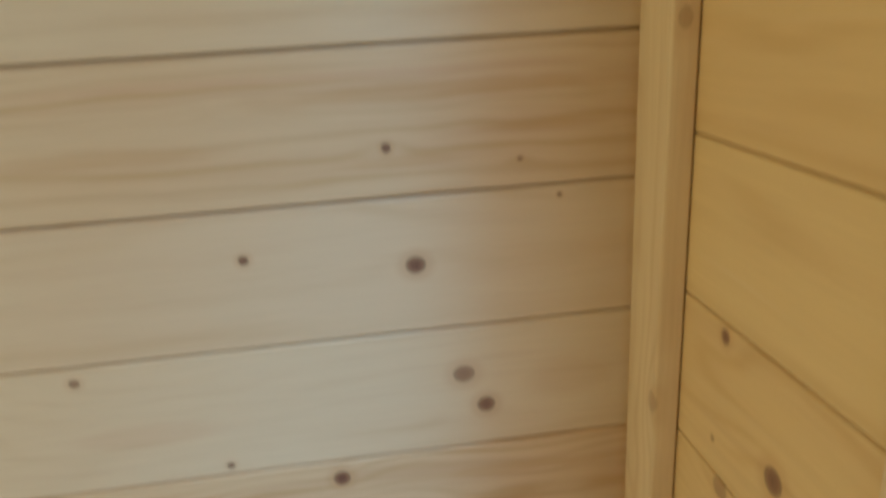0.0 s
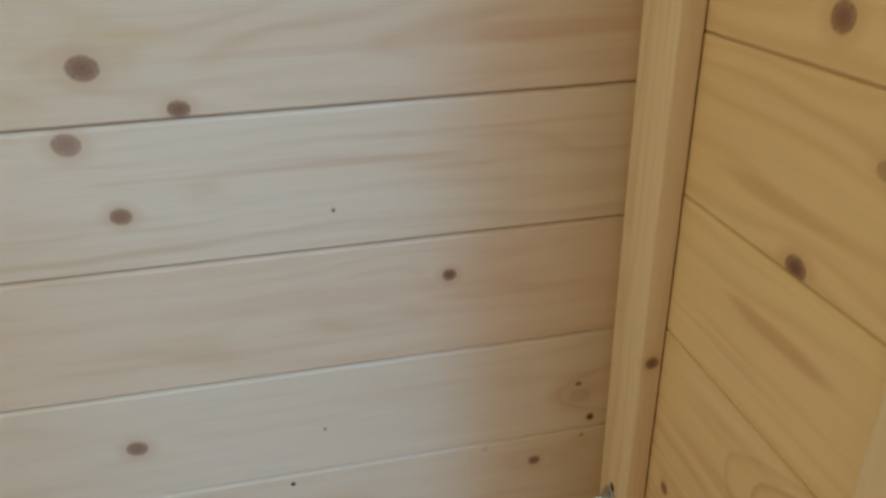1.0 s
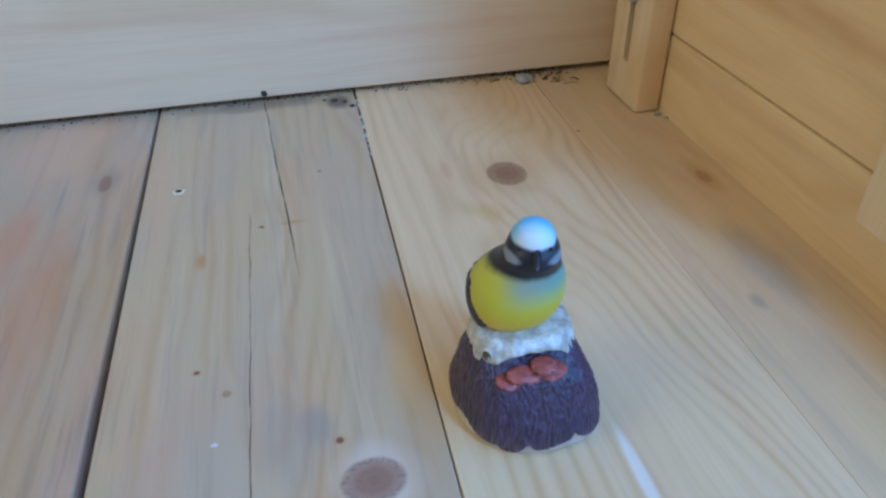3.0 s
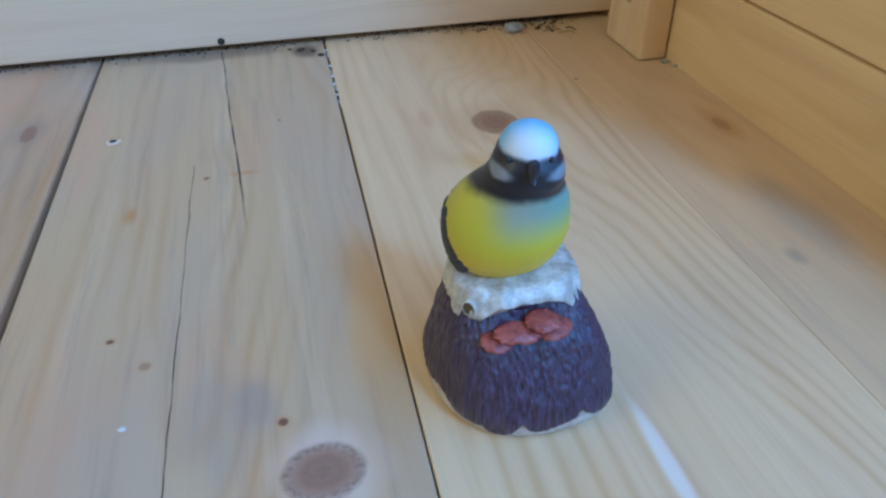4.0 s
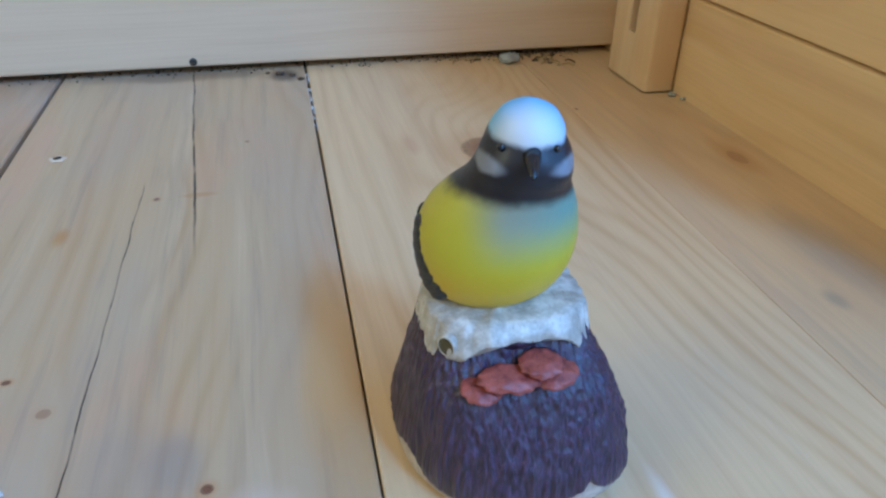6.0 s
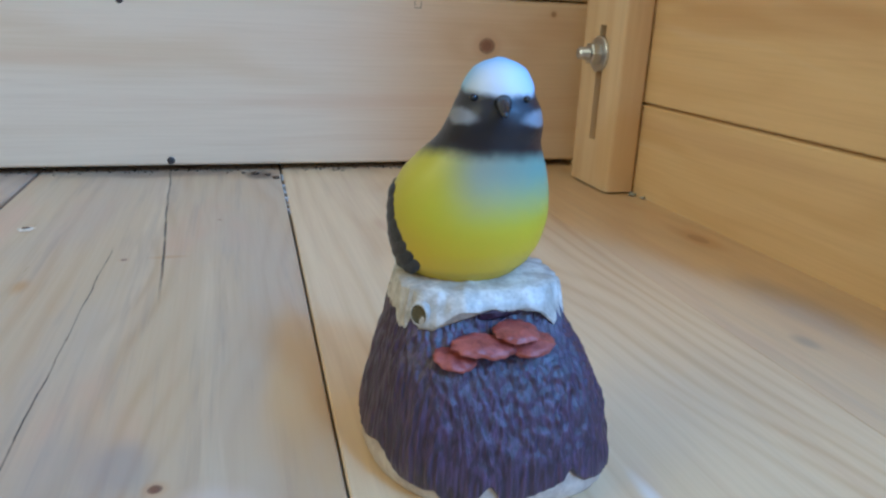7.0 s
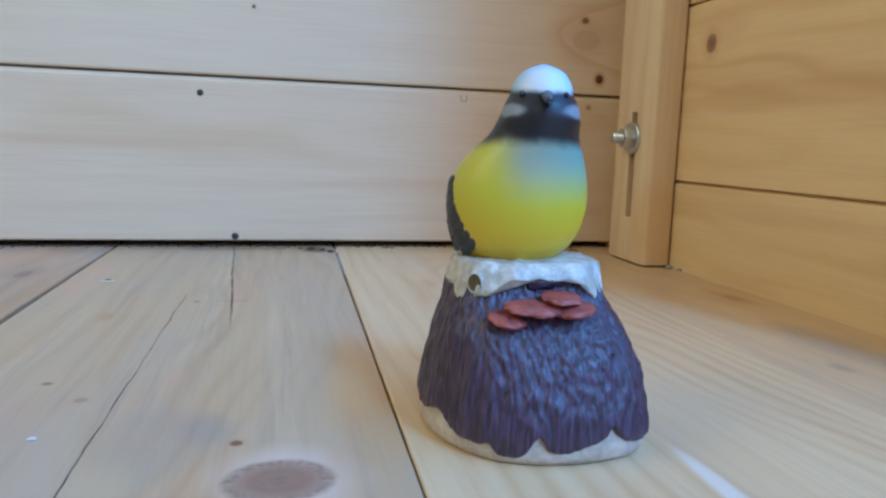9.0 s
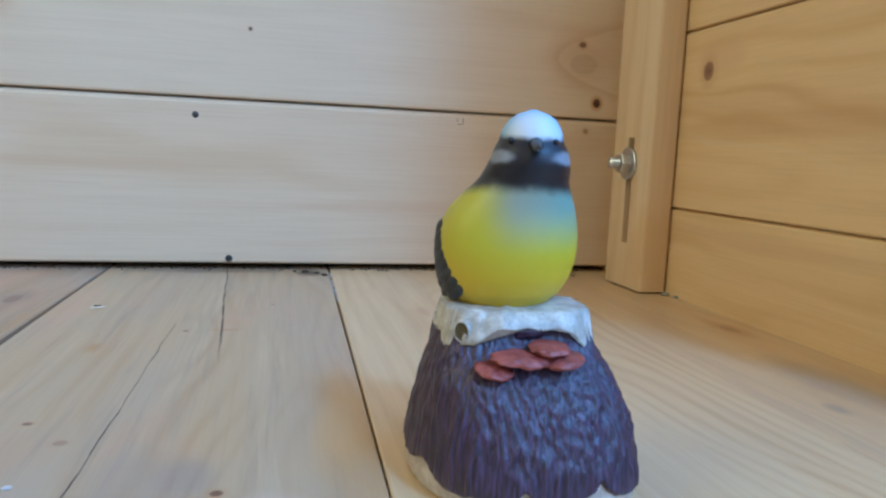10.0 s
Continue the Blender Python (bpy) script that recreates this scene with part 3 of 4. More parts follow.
far_outline = [(XA, S1), (XB, S1)] + sorted([p for p in far if p[0] >= -0.011], key=lambda p: (p[1], -p[0])) + sorted([p for p in far if p[0] < -0.011], key=lambda p: (-p[1], -p[0]))
prism(bm, near_outline, lambda p, q, s: (p, q, s), 0.033, 0.1085)
prism(bm, far_outline, lambda p, q, s: (p, q, s), 0.033, 0.1085)
part("batten_body", bm, POST, batten, smooth=30)

bolt = empty("storm_bolt", "zinc-plated bolt with nut and washer in the batten's slot", "bolt")
BY, BZ = -0.0655, 0.0900
bm = bmesh.new()
tube(bm, (BY, BZ), 0, 0.0118, -0.0216, -0.0232, 40)
tube(bm, (BY, BZ), 0, 0.0118, -0.0232, -0.0236, 40, 0.0113)
part("washer", bm, ZINC, bolt, smooth=30)
bm = bmesh.new()
tube(bm, (BY, BZ), 0, 0.0071, -0.0236, -0.0250, 6)
tube(bm, (BY, BZ), 0, 0.0075, -0.0250, -0.0292, 6)
tube(bm, (BY, BZ), 0, 0.0075, -0.0292, -0.0302, 6, 0.0066)
part("nut", bm, ZINC, bolt)
bm = bmesh.new()
x = -0.0302
for k in range(6):
    tube(bm, (BY, BZ), 0, 0.0035, x, x - 0.0006, 20, 0.0041)
    tube(bm, (BY, BZ), 0, 0.0041, x - 0.0006, x - 0.0012, 20, 0.0035)
    x -= 0.0012
tube(bm, (BY, BZ), 0, 0.0034, x, x - 0.0005, 20, 0.0029)
part("threaded_rod", bm, ZINC, bolt, smooth=30)

# ---------------------------------------------------------------- nails and the floor screw


def wall_nail(x, z, r):
    bm = bmesh.new()
    tube(bm, (x, z), 1, r, 0.004, -0.0003, 16)
    tube(bm, (x, z), 1, r, -0.0003, -0.0007, 16, r * 0.7)
    return thing("nail", bm, NAIL, "dark steel nail head in the log wall", "nail", "nails in the log wall", smooth=40)


for x, z, r in ((-0.3252, 0.1112, 0.0023), (-0.302, 0.0085, 0.0026), (-0.258, 0.396, 0.0009), (-0.288, 0.173, 0.0010)):
    wall_nail(x, z, r)

screw = empty("floor_screw", "countersunk screw in a pale ragged hole in the floorboard", "screw")
bm = bmesh.new()
for k in range(18):
    a, c = 2 * math.pi * k / 18, 2 * math.pi * (k + 1) / 18
    r1, r2 = 0.0042 + 0.0006 * math.sin(5 * a), 0.0042 + 0.0006 * math.sin(5 * c)
    pts = [(r1, a, 0.0002), (r2, c, 0.0002), (0.0021, c, 0.0008), (0.0021, a, 0.0008)]
    bm.faces.new([bm.verts.new((-0.363 + r * math.cos(t), -0.1265 + r * math.sin(t), z)) for r, t, z in pts])
part("splinter_ring", bm, plain("raw_splinters", (0.62, 0.52, 0.38), (0.78, 0.68, 0.52), 500, 0.7), screw, "pale splintered rim")
bm = bmesh.new()
tube(bm, (-0.363, -0.1265), 2, 0.0022, -0.001, 0.0005, 16)
part("screw_head", bm, NAIL, screw)

# small square pencil mark on the lowest log
bm = bmesh.new()
for x0, x1, z0, z1 in ((-0.1345, -0.1300, 0.1140, 0.1147), (-0.1300, -0.1293, 0.1140, 0.1190), (-0.1345, -0.1338, 0.1160, 0.1190)):
    box(bm, (x0, -0.0002, z0), (x1, 0.0004, z1))
part("pencil_mark", bm, plain("pencil_grey", (0.30, 0.24, 0.17), (0.40, 0.31, 0.22), 300, 0.7), wall_back, "faint square pencil mark")

# ---------------------------------------------------------------- debris along the back wall


def pebble(x, y, r, mat, name, label, seed, flat=0.6):
    bm = bmesh.new()
    bmesh.ops.create_icosphere(bm, subdivisions=2, radius=1)
    for v in bm.verts:
        k = 1 + 0.35 * noise.noise(v.co * 1.3 + Vector((seed, 0, 0)))
        v.co = Vector((v.co.x * r * 1.25 * k, v.co.y * r * k, max(v.co.z, -0.8) * r * flat * k))
    low = min(v.co.z for v in bm.verts)
    for v in bm.verts:
        v.co += Vector((x, y, -low))
    return thing(name, bm, mat, label, name.replace("_", " "), smooth=35)


def straw(points, r, mat=None, name="straw", label="short piece of dry straw on the floor", rest=True):
    bm = bmesh.new()
    pts = [Vector(p) for p in points]
    rings = []
    for i, p in enumerate(pts):
        d = (pts[min(i + 1, len(pts) - 1)] - pts[max(i - 1, 0)]).normalized()
        s = d.cross(Vector((0, 0, 1))).normalized()
        w = s.cross(d)
        rings.append([bm.verts.new(p + s * r * math.cos(a) + w * r * math.sin(a)) for a in (0, 1.26, 2.51, 3.77, 5.03)])
    for q, t in zip(rings, rings[1:]):
        for i in range(5):
            bm.faces.new((q[i], q[(i + 1) % 5], t[(i + 1) % 5], t[i]))
    bm.faces.new(rings[0])
    bm.faces.new(rings[-1])
    return thing(name, bm, mat or STRAW, label, name, "straw pieces", smooth=60)


pebble(-0.086, -0.0125, 0.0062, STONE, "pebble", "small grey stone chip on the floor by the wall", 1.0)
pebble(-0.0050, -0.1000, 0.0022, STONE, "crumb", "pale crumb beside the batten's foot", 4.0)
pebble(-0.0015, -0.1080, 0.0014, STONE, "crumb", "pale crumb beside the batten's foot", 7.0)
pebble(-0.3360, -0.3460, 0.0011, FOIL, "chip", "tiny white chip on the floorboard", 2.0, 0.3)
BARK = plain("bark_brown", (0.035, 0.022, 0.014), (0.13, 0.085, 0.05), 300, 0.85)
for x, y, r, sd in ((-0.247, -0.010, 0.0030, 11.0), (-0.239, -0.014, 0.0022, 12.0), (-0.234, -0.024, 0.0026, 13.0), (-0.255, -0.007, 0.0018, 14.0), (-0.066, -0.012, 0.0024, 15.0), (-0.057, -0.020, 0.0017, 16.0)):
    pebble(x, y, 0.75 * r, BARK, "bark_crumb", "brown bark crumb by the foot of the wall", sd, 0.5)
rng = random.Random(5)
for x, y, n in ((-0.115, -0.006, 3), (-0.062, -0.010, 11), (-0.050, -0.024, 5), (-0.10, -0.004, 4)):
    for k in range(n):
        px, py, a, l = x + rng.uniform(-0.012, 0.012), y + rng.uniform(-0.006, 0.006), rng.uniform(0, 3.1), rng.uniform(0.006, 0.013)
        straw([(px + l * s * math.cos(a + s * 0.7), min(py + l * s * math.sin(a + s * 0.7), 0.004), 0.0005 + 0.0018 * (1 - abs(2 * s - 1)) * rng.random()) for s in (0, 0.35, 0.7, 1)], 0.00055, BARK if k % 2 else None)
bm = bmesh.new()
for k in range(620):
    x, y = rng.uniform(-0.50, -0.03), 0.012 - abs(rng.gauss(0, 0.007))
    if rng.random() < 0.45:
        x = rng.gauss(-0.075, 0.03)
    if x > -0.024:
        continue
    r = rng.uniform(0.0004, 0.0014)
    a = rng.uniform(0, 3)
    vs = [bm.verts.new((x + r * math.cos(a + t), y + r * math.sin(a + t), 0.0001)) for t in (0, 2.1, 4.2)]
    top = bm.verts.new((x, y, r * 0.9))
    for i in range(3):
        bm.faces.new((vs[i], vs[(i + 1) % 3], top))
thing("dirt", bm, plain("brown_dirt", (0.05, 0.033, 0.02), (0.17, 0.12, 0.075), 300, 0.9), "brown dirt along the foot of the wall", "dirt", kind="stuff")
bm = bmesh.new()
for k in range(70):
    y = -0.012 - 0.1 * rng.random() ** 1.4
    x = -0.2290 + 0.0273 * y + rng.uniform(-0.0014, 0.0010)
    r, a = rng.uniform(0.0005, 0.0015), rng.uniform(0, 3)
    vs = [bm.verts.new((x + r * 0.6 * math.cos(a + t), y + 1.5 * r * math.sin(a + t), -0.0010 + rng.uniform(0, 0.0013))) for t in (0, 1.6, 3.1, 4.7)]
    bm.faces.new(vs)
thing("joint_scraps", bm, FOIL, "silvery scraps caught in the open floor joint", "scraps", kind="stuff")

# ---------------------------------------------------------------- the figurine: one solid moulded piece
FX, FY = -0.2010, -0.3560
HEAD = Vector((-0.0026, -0.0030, 0.0910))
TURN = radians(15)      # the head is turned to the bird's right


def bird_paint():
    mat, nt, bsdf = nodes_of("bird_paint", 0.32, 0, 0.5)
    pos, xyz = coords(nt)
    x, y, z = xyz[0], xyz[1], xyz[2]
    wob = calc(nt, "SUBTRACT", rough_noise(nt, pos, 260, 3), 0.5)
    zz = calc(nt, "MULTIPLY_ADD", wob, 0.0020, z)
    back = ramp(nt, y, 0.006, 0.016)
    dx, dy = calc(nt, "SUBTRACT", x, HEAD.x), calc(nt, "SUBTRACT", y, HEAD.y)
    px = calc(nt, "SUBTRACT", calc(nt, "MULTIPLY", dx, math.cos(TURN)), calc(nt, "MULTIPLY", dy, math.sin(TURN)))
    py = calc(nt, "ADD", calc(nt, "MULTIPLY", dx, math.sin(TURN)), calc(nt, "MULTIPLY", dy, math.cos(TURN)))
    body = mix(nt, ramp(nt, zz, 0.054, 0.070), (0.64, 0.455, 0.006), (0.53, 0.475, 0.014))
    # pale breast patch; its turquoise right side is partly cool light painted in
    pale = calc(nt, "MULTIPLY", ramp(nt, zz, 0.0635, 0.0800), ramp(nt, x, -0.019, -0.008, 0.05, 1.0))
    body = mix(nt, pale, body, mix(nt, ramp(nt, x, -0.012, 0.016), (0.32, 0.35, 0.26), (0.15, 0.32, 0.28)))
    body = mix(nt, back, body, (0.20, 0.26, 0.05))
    black = (0.012, 0.012, 0.019)
    col = mix(nt, ramp(nt, calc(nt, "MULTIPLY_ADD", py, 0.10, zz), 0.0792, 0.0832), body, black)

    def spot(cx, cy, cz, a, b, c):
        q = [calc(nt, "DIVIDE", calc(nt, "SUBTRACT", p, o), r) for p, o, r in ((px, cx, a), (py, cy, b), (zz, cz, c))]
        s = calc(nt, "ADD", calc(nt, "ADD", calc(nt, "MULTIPLY", q[0], q[0]), calc(nt, "MULTIPLY", q[1], q[1])), calc(nt, "MULTIPLY", q[2], q[2]))
        return ramp(nt, calc(nt, "SQRT", s), 1.30, 0.55)

    for sx in (-1, 1):
        col = mix(nt, calc(nt, "MULTIPLY", spot(sx * 0.0086, -0.0056, 0.0905, 0.0046, 0.0072, 0.0018), 0.50), col, (0.44, 0.47, 0.53))
    cap = ramp(nt, calc(nt, "MULTIPLY_ADD", py, -0.10, zz), 0.0950, 0.0971)
    col = mix(nt, cap, col, mix(nt, ramp(nt, py, -0.009, 0.001), (0.70, 0.74, 0.78), (0.20, 0.48, 0.80)))
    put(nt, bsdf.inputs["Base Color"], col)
    put(nt, bsdf.inputs["Roughness"], calc(nt, "MULTIPLY_ADD", rough_noise(nt, pos, 900, 2), 0.25, 0.30))
    bump(nt, bsdf, rough_noise(nt, pos, 700, 3), 0.10, 0.0003)
    return mat


def bark_paint():
    mat, nt, bsdf = nodes_of("bark_paint", 0.42, 0, 0.5)
    pos, xyz = coords(nt)
    lines = rough_noise(nt, vec(nt, calc(nt, "MULTIPLY", xyz[0], 1100.0), calc(nt, "MULTIPLY", xyz[1], 1100.0), calc(nt, "MULTIPLY", xyz[2], 110.0)), 1, 3, 0.6)
    blot = rough_noise(nt, pos, 120, 3)
    col = mix(nt, ramp(nt, lines, 0.35, 0.72), (0.022, 0.011, 0.024), (0.084, 0.046, 0.105))
    col = mix(nt, ramp(nt, blot, 0.4, 0.75, 0.0, 0.4), col, (0.055, 0.034, 0.048))
    put(nt, bsdf.inputs["Base Color"], col)
    put(nt, bsdf.inputs["Roughness"], calc(nt, "MULTIPLY_ADD", blot, 0.3, 0.28))
    bsdf.inputs["Coat Weight"].default_value = 0.32
    bsdf.inputs["Coat Roughness"].default_value = 0.30
    bump(nt, bsdf, lines, 0.7, 0.0009)
    return mat


def cream_paint(name, dark, light, seam):
    mat, nt, bsdf = nodes_of(name, 0.42, 0, 0.5)
    pos, xyz = coords(nt)
    a, c = rough_noise(nt, pos, 230, 4, 0.65), rough_noise(nt, vec(nt, calc(nt, "MULTIPLY", xyz[0], 900.0), calc(nt, "MULTIPLY", xyz[1], 200.0), calc(nt, "MULTIPLY", xyz[2], 500.0)), 1, 3, 0.6)
    col = mix(nt, ramp(nt, a, 0.30, 0.75), dark, light)
    col = mix(nt, ramp(nt, c, 0.58, 0.78, 0.0, seam), col, (0.16, 0.12, 0.08))
    put(nt, bsdf.inputs["Base Color"], col)
    bump(nt, bsdf, calc(nt, "ADD", a, c), 0.18, 0.0004)
    return mat


def superellipse(a, n):
    c, s = math.cos(a), math.sin(a)
    k = (abs(c) ** n + abs(s) ** n) ** (-1 / n)
    return c * k, s * k


def loft(bm, rings, slot, cap_low=True, cap_high=True):
    """Skin over rings of points; every ring has as many."""
    rows = [[bm.verts.new(p) for p in ring] for ring in rings]
    n = len(rows[0])
    made = []
    for q, t in zip(rows, rows[1:]):
        for i in range(n):
            made.append(bm.faces.new((q[i], q[(i + 1) % n], t[(i + 1) % n], t[i])))
    if cap_low:
        made.append(bm.faces.new(rows[0]))
    if cap_high:
        made.append(bm.faces.new(rows[-1]))
    for f in made:
        f.material_index = slot
        f.smooth = True
    return made


def spline(keys, s):
    """Smooth curve through rows of keys by their first number."""
    ts = [k[0] for k in keys]
    i = max(0, min(len(keys) - 2, sum(t <= s for t in ts) - 1))
    p0, p1, p2, p3 = (keys[max(0, min(len(keys) - 1, j))] for j in (i - 1, i, i + 1, i + 2))
    f = (s - p1[0]) / (p2[0] - p1[0])
    out = []
    for a, b, c, d in zip(p0[1:], p1[1:], p2[1:], p3[1:]):
        out.append(0.5 * (2 * b + (c - a) * f + (2 * a - 5 * b + 4 * c - d) * f * f + (3 * b - a - 3 * c + d) * f ** 3))
    return out


def blob(bm, centre, size, slot, turn=(0, 0, 0), lump=0.0, seed=0.0, segs=28, flute=0.0):
    """A lumpy ellipsoid."""
    m = Matrix.Translation(centre) @ Euler([radians(a) for a in turn]).to_matrix().to_4x4()
    rings = []
    for j in range(1, 14):
        b = math.pi * j / 14 - math.pi / 2
        ring = []
        for i in range(segs):
            a = 2 * math.pi * i / segs
            d = Vector((math.cos(a) * math.cos(b), math.sin(a) * math.cos(b), math.sin(b)))
            k = 1 + lump * noise.noise(d * 2.2 + Vector((seed, seed, 0))) + flute * math.cos(b) ** 2 * math.sin(a * 13 + seed)
            ring.append(m @ Vector((d.x * size[0] * k, d.y * size[1] * k, d.z * size[2] * k)))
        rings.append(ring)
    loft(bm, rings, slot)


def figurine():
    bm = bmesh.new()
    N = 150
    # base slab
    stump_keys = [(-0.01, 0.0308, 0.0264, 0.0, 0.0), (0.0, 0.0302, 0.0272, -0.0004, 0.0), (0.010, 0.0300, 0.0280, -0.0006, 0.0), (0.022, 0.0278, 0.0238, -0.0012, -0.0003),
                  (0.033, 0.0244, 0.0190, -0.0026, 0.0002), (0.042, 0.0207, 0.0136, -0.0037, 0.0016), (0.049, 0.0186, 0.0120, -0.0038, 0.0030), (0.053, 0.015, 0.010, -0.0038, 0.003)]

    def outline(z, a, grow=0.0, n=3.8):
        rx, ry, cx, cy = spline(stump_keys, z)
        ux, uy = superellipse(a, n)
        # the front corner on the bird's right is cut back
        low = max(0.0, 1 - z / 0.03)
        cut = 1 - (0.05 + 0.13 * low) * max(0.0, math.cos(a - radians(222))) ** 8 - 0.05 * low * max(0.0, math.cos(a - radians(318))) ** 10
        narrow = 0.97 if ux < 0 else 0.985
        return cx + (rx + grow) * ux * cut * narrow, cy + (ry + grow) * uy * cut

    rings = []
    for z, g in ((0.0, -0.0010), (0.0008, 0.0002), (0.0025, 0.0009), (0.006, 0.0006), (0.012, -0.0008), (0.018, -0.003)):
        rings.append([(*outline(z, 2 * math.pi * i / N, g + 0.0003 * noise.noise(Vector((i * 0.3, z * 300, 0)))), z) for i in range(N)])
    loft(bm, rings, 3)

    # scalloped lower edge of the bark: bearing, height in millimetres
    HEM = [(0, 6.0), (60, 8.5), (80, 5.5), (110, 8.0), (130, 5.0), (150, 8.5), (172, 6.5), (194, 9.8), (203, 7.4), (212, 5.0), (226, 4.8), (232, 5.6), (237, 2.8), (245, 2.5), (250, 3.8),
           (254.5, 7.8), (257.5, 8.2), (261, 5.0), (268, 4.0), (277, 4.8), (286, 6.4), (291, 8.6), (294, 10.6), (296.5, 8.4), (302, 5.6), (312, 5.0), (326, 5.6), (345, 6.4), (360, 6.0)]

    def hem(a):
        deg = math.degrees(a) % 360
        h = 0.001 * spline(HEM, deg)[0] + 0.0006 * noise.noise(Vector((deg * 0.13, 0, 5.0)))
        return max(0.0016, h)

    rings = []
    M_ROWS = 64
    for j in range(M_ROWS + 1):
        ring = []
        for i in range(N * 3):
            a = 2 * math.pi * i / (N * 3)
            low = hem(a)
            z = low + (0.0465 - low) * max(0, j - 1) / (M_ROWS - 1)
            x, y = outline(z, a)
            ridge = noise.noise(Vector((x * 800, y * 800, z * 34))) * 0.00060 + noise.noise(Vector((x * 260, y * 260, z * 40 + 7))) * 0.0005
            ridge += noise.noise(Vector((x * 1150, y * 1150, z * 60 + 3))) * 0.00050
            g = -0.0025 if j == 0 else 0.0010 + ridge * min(1.0, 0.35 + j / 12) + 0.0006 * max(0.0, 1 - j / 18) - (0.0006 if j == 1 else 0.0)
            x, y = outline(z, a, g)
            ring.append((x, y, z))
        rings.append(ring)
    loft(bm, rings, 2, cap_low=False)

    # split birch log lying across the stump: rounded, with a lower edge that hangs at both ends
    rings = []
    for j in range(15):
        s = j / 14
        ring = []
        for i in range(N):
            a = 2 * math.pi * i / N
            ux, uy = superellipse(a, 3.2)
            droop = 0.0079 + 0.0018 * abs(ux) ** 3 + 0.0010 * noise.noise(Vector((ux * 3, uy * 3, 1)))
            droop += 0.0024 * max(0.0, min(1.0, (ux - 0.55) / 0.2))
            if uy < 0:
                droop -= 0.0042 * max(0.0, 1 - abs((ux - 0.02) / 0.72) ** 4)
            top = 0.0501 + 0.0006 * noise.noise(Vector((ux * 4, uy * 4, 9)))
            if s < 0.8:
                z = top - droop * (1 - s / 0.8)
                inset = 0.0012 * (1 - math.sin(math.pi * (0.10 + 0.75 * s / 0.8)))
                shrink = 1.0
            else:
                t = (s - 0.8) / 0.2
                z = top + 0.0002 * t
                inset, shrink = 0.0004, 1 - 0.75 * t
            flare = 0.0016 * max(0.0, 1 - s / 0.75) if uy < 0.3 else 0.0
            rough = 0.0008 * noise.noise(Vector((ux * 5, uy * 5, z * 160))) + 0.00015 * noise.noise(Vector((ux * 30, uy * 30, z * 300)))
            if uy < 0.5 and s < 0.8:
                rough += 0.0005 * noise.noise(Vector((ux * 13, uy * 13, 4 + z * 40)))
            if ux > 0.5 and uy < 0.5:
                rough += 0.0008 * (abs(math.sin(ux * 17 + uy * 9)) - 0.5)
            ring.append((-0.0031 + (0.0206 - inset + rough + flare) * ux * shrink, 0.0035 + (0.0150 - inset + rough + 2.2 * flare) * uy * shrink, z))
        rings.append(ring)
    loft(bm, rings, 1)

    # knot hole at the log's front: raised rim and dark inside
    hole = Matrix.Translation((-0.0207, -0.0094, 0.0449)) @ Euler((radians(90), 0, radians(-48))).to_matrix().to_4x4()
    rings = []
    for r, d in ((0.0033, -0.001), (0.0030, 0.0003), (0.0027, 0.0006), (0.0024, 0.0005)):
        rings.append([hole @ Vector((r * 0.85 * math.cos(2 * math.pi * i / 24), r * math.sin(2 * math.pi * i / 24), d)) for i in range(24)])
    loft(bm, rings, 1, cap_low=False, cap_high=False)
    rings = []
    for r, d in ((0.0024, 0.0005), (0.0020, 0.0003), (0.0008, 0.0003)):
        rings.append([hole @ Vector((r * 0.85 * math.cos(2 * math.pi * i / 24), r * math.sin(2 * math.pi * i / 24), d)) for i in range(24)])
    loft(bm, rings, 6, cap_low=False)

    # shelf fungi on the bark under the log
    for c, size, turn, seed in (((0.0004, -0.0176, 0.0423), (0.0055, 0.0046, 0.0012), (10, 0, 4), 1), ((-0.0074, -0.0184, 0.0397), (0.0077, 0.0044, 0.0016), (12, 4, -4), 2),
                                ((0.0040, -0.0186, 0.0392), (0.0058, 0.0044, 0.0015), (12, -6, 8), 3), ((-0.0142, -0.0175, 0.0367), (0.0051, 0.0042, 0.0015), (14, 10, -16), 4)):
        blob(bm, c, size, 4, turn, 0.18, seed, 60, 0.03)
    blob(bm, (-0.0024, -0.0105, 0.0452), (0.0060, 0.0032, 0.0022), 2, (0, 0, 0), 0.3, 8)

    # bird: plump body flowing into the head
    keys = [(0.0492, 0.0108, 0.0085, -0.0060, 0.0050), (0.0505, 0.0138, 0.0108, -0.0063, 0.0060), (0.0535, 0.0168, 0.0137, -0.0062, 0.0060), (0.0580, 0.0189, 0.0160, -0.0059, 0.0058),
            (0.0640, 0.0201, 0.0170, -0.0058, 0.0052), (0.0700, 0.0198, 0.0168, -0.0057, 0.0046), (0.0755, 0.0181, 0.0157, -0.0053, 0.0036), (0.0800, 0.0154, 0.0140, -0.0047, 0.0018),
            (0.0840, 0.0126, 0.0122, -0.0040, -0.0004), (0.0880, 0.0113, 0.0113, -0.0036, -0.0024), (0.0915, 0.0102, 0.0106, -0.0034, -0.0028), (0.0950, 0.0089, 0.0094, -0.0034, -0.0025),
            (0.0980, 0.0077, 0.0080, -0.0034, -0.0028), (0.1005, 0.0061, 0.0062, -0.0034, -0.0031), (0.1019, 0.0039, 0.0040, -0.0034, -0.0032), (0.1029, 0.0010, 0.0011, -0.0034, -0.0032)]
    rings = []
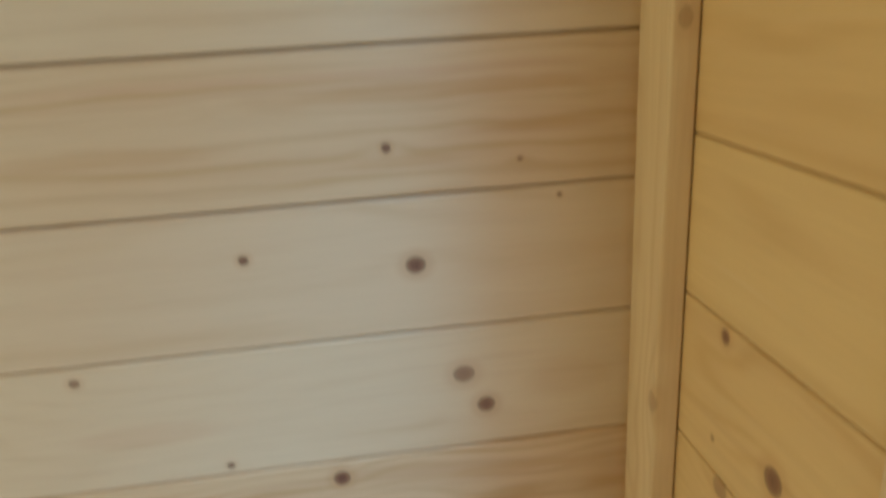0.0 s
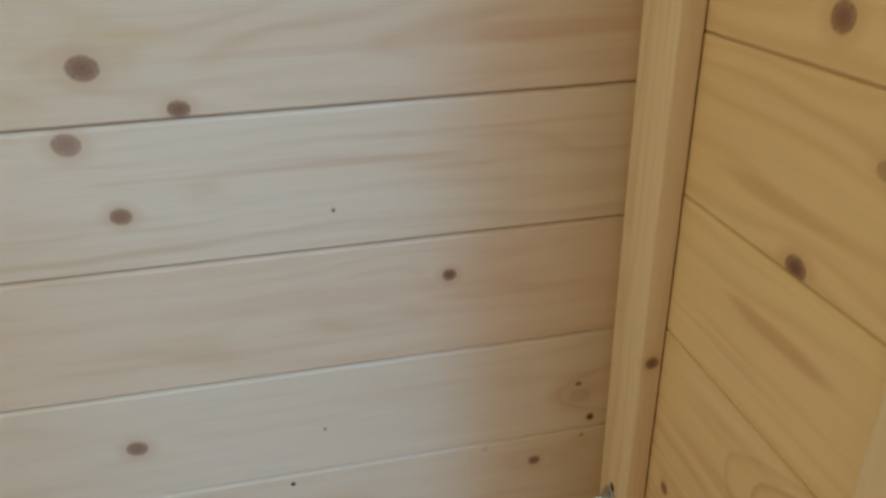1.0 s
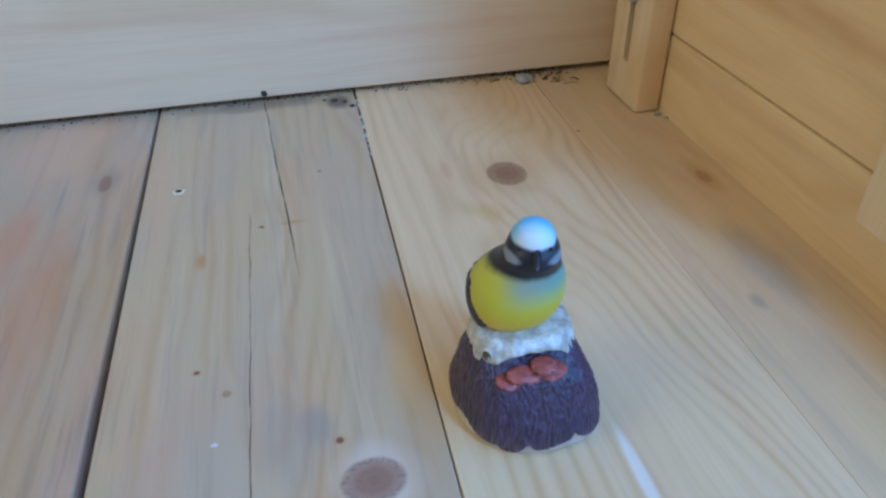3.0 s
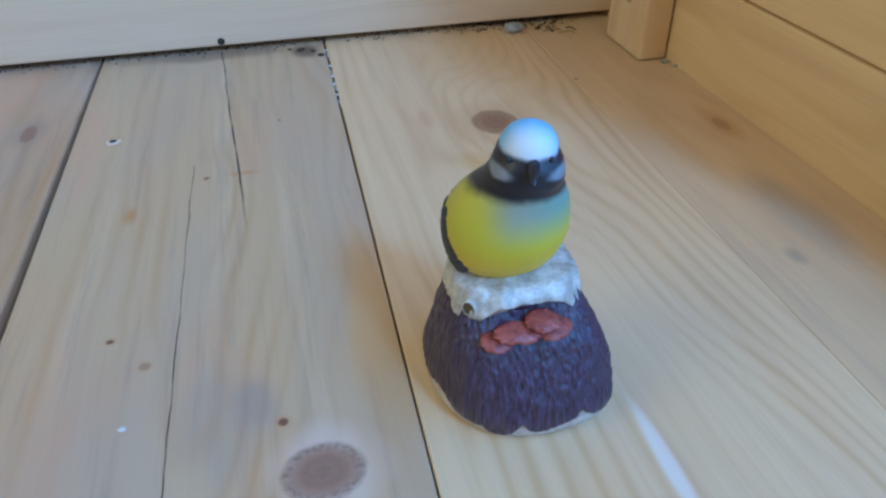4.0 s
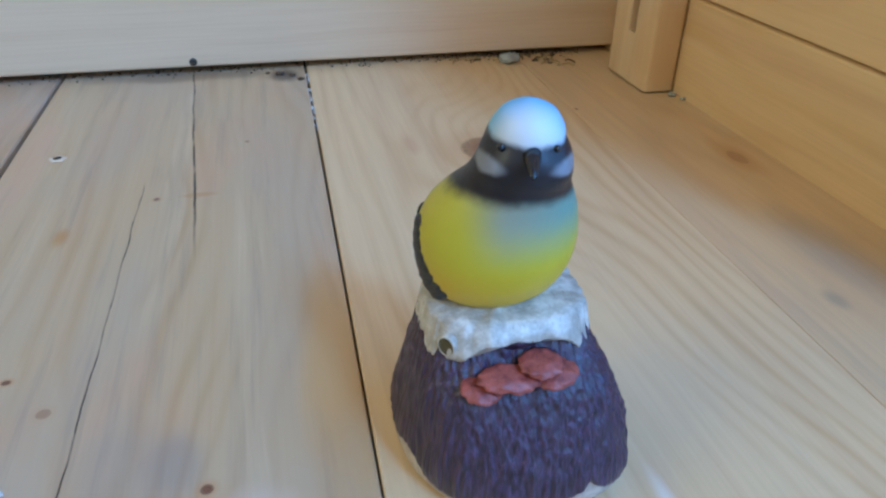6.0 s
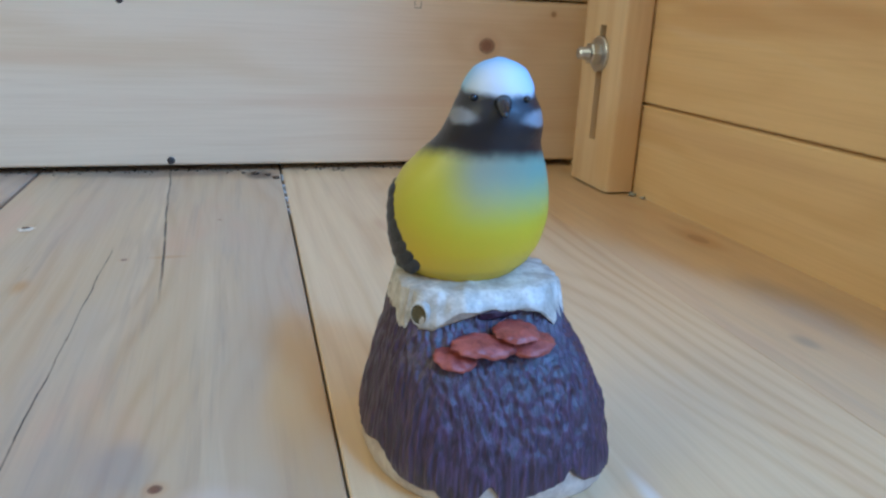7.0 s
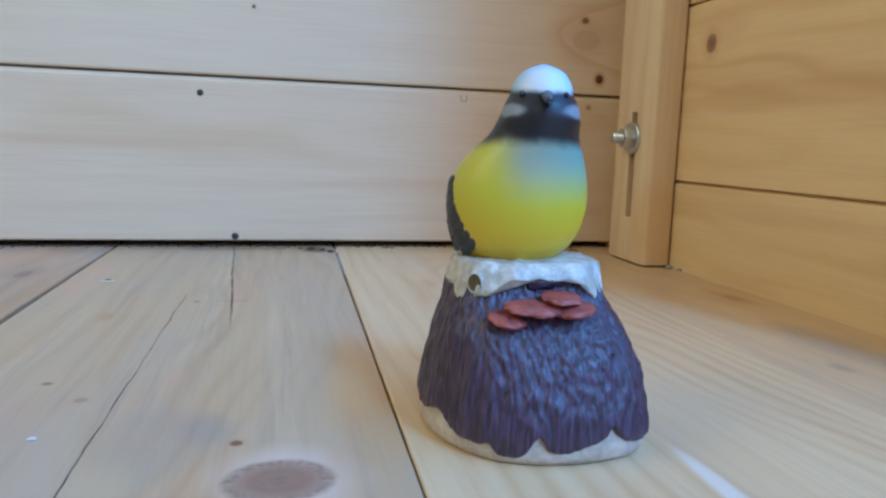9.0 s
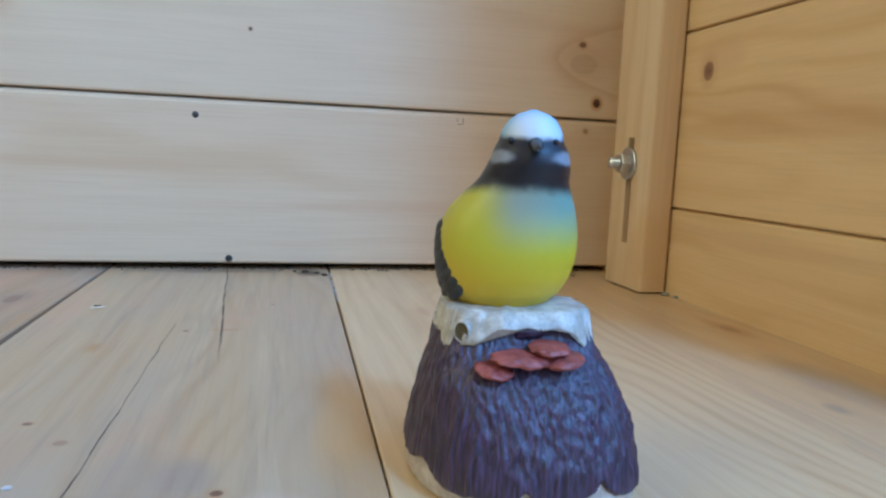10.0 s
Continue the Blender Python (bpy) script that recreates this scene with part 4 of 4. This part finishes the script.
    for j in range(73):
        z = 0.0492 + (0.1029 - 0.0492) * (1 - (1 - j / 72) ** 1.15)
        rx, ry, cx, cy = spline(keys, z)
        ring = []
        for i in range(96):
            a = 2 * math.pi * i / 96
            c, s = math.cos(a), math.sin(a)
            k = 1.0
            if 0.083 < z < 0.097 and s < 0.5:
                # cheeks swell, eye line pressed in
                for da in (-42, 42):
                    k += 0.055 * math.exp(-(((math.degrees(a) - 255 - da) / 24) ** 2) - ((z - 0.0892) / 0.0030) ** 2)
                k -= 0.035 * math.exp(-((z - 0.0948) / 0.0012) ** 2)
            up = max(0.0, min(1.0, (z - 0.076) / 0.018))
            side = rx - (0.0005 if c < 0 else 0.0) * (1 - 0.4 * up)
            ring.append((cx + 0.0004 + 0.0003 * up + side * c * k, cy - 0.0005 * up + ry * s * k, z))
        rings.append(ring)
    loft(bm, rings, 0)

    # beak: short, turned slightly down
    tip, root = Vector((-0.0065, -0.0194, 0.0919)), Vector((-0.0044, -0.0120, 0.0938))
    rings = []
    for t in (0.0, 0.25, 0.5, 0.75, 0.95):
        p, r = root.lerp(tip, t), 0.0018 * (1 - t) ** 0.75 + 0.0003
        rings.append([(p.x + r * math.cos(2 * math.pi * i / 16), p.y, p.z + 0.85 * r * math.sin(2 * math.pi * i / 16)) for i in range(16)])
    loft(bm, rings, 7)
    # eyes
    for sx in (-1, 1):
        side, ahead = sx * 0.0058, -0.0072
        blob(bm, (HEAD.x + side * math.cos(TURN) + ahead * math.sin(TURN), HEAD.y - side * math.sin(TURN) + ahead * math.cos(TURN), 0.0946), (0.0009, 0.0009, 0.0008), 7, segs=16)

    # folded wings: overlapping feathers from shoulder to tail
    for sx in (-1, 1):
        for row in range(3):
            for k in range(8):
                t = k / 7
                deg = 170 + 34 * t - 20 * row
                z = 0.0690 - 0.0145 * t
                if sx > 0:
                    deg = 588 - deg
                rx, ry, cx, cy = spline(keys, z)
                w = radians(deg)
                c = (cx + 0.0008 + (rx - 0.0010) * math.cos(w), cy + (ry - 0.0008) * math.sin(w), z)
                blob(bm, c, (0.0015, 0.0046, 0.0027), 5, (-sx * 40 if sx < 0 else 40, 0, deg - (0 if sx > 0 else 0)), 0.12, k + 3 + row, 16)
    # stub of the tail behind
    blob(bm, (-0.0075, 0.0165, 0.0565), (0.0055, 0.0085, 0.0022), 5, (-32, 0, 0), 0.1, 3)
    mats = [bird_paint(), cream_paint("birch_paint", (0.36, 0.325, 0.265), (0.72, 0.69, 0.62), 0.55), bark_paint(), cream_paint("resin_base", (0.42, 0.34, 0.27), (0.66, 0.58, 0.48), 0.25),
            plain("fungus_paint", (0.15, 0.030, 0.026), (0.42, 0.115, 0.085), 420, 0.4, 0, 0.3), plain("wing_paint", (0.012, 0.013, 0.015), (0.055, 0.055, 0.055), 600, 0.5, 0, 0.5),
            plain("hole_paint", (0.055, 0.045, 0.018), (0.12, 0.09, 0.03), 400, 0.7), plain("black_gloss", (0.012, 0.012, 0.014), (0.022, 0.022, 0.025), 300, 0.22)]
    ob = thing("bird_figurine", bm, mats, "painted resin figurine of a yellow songbird on a brown stump", "figurine")
    ob.location = (FX, FY, 0)
    return ob


figurine()
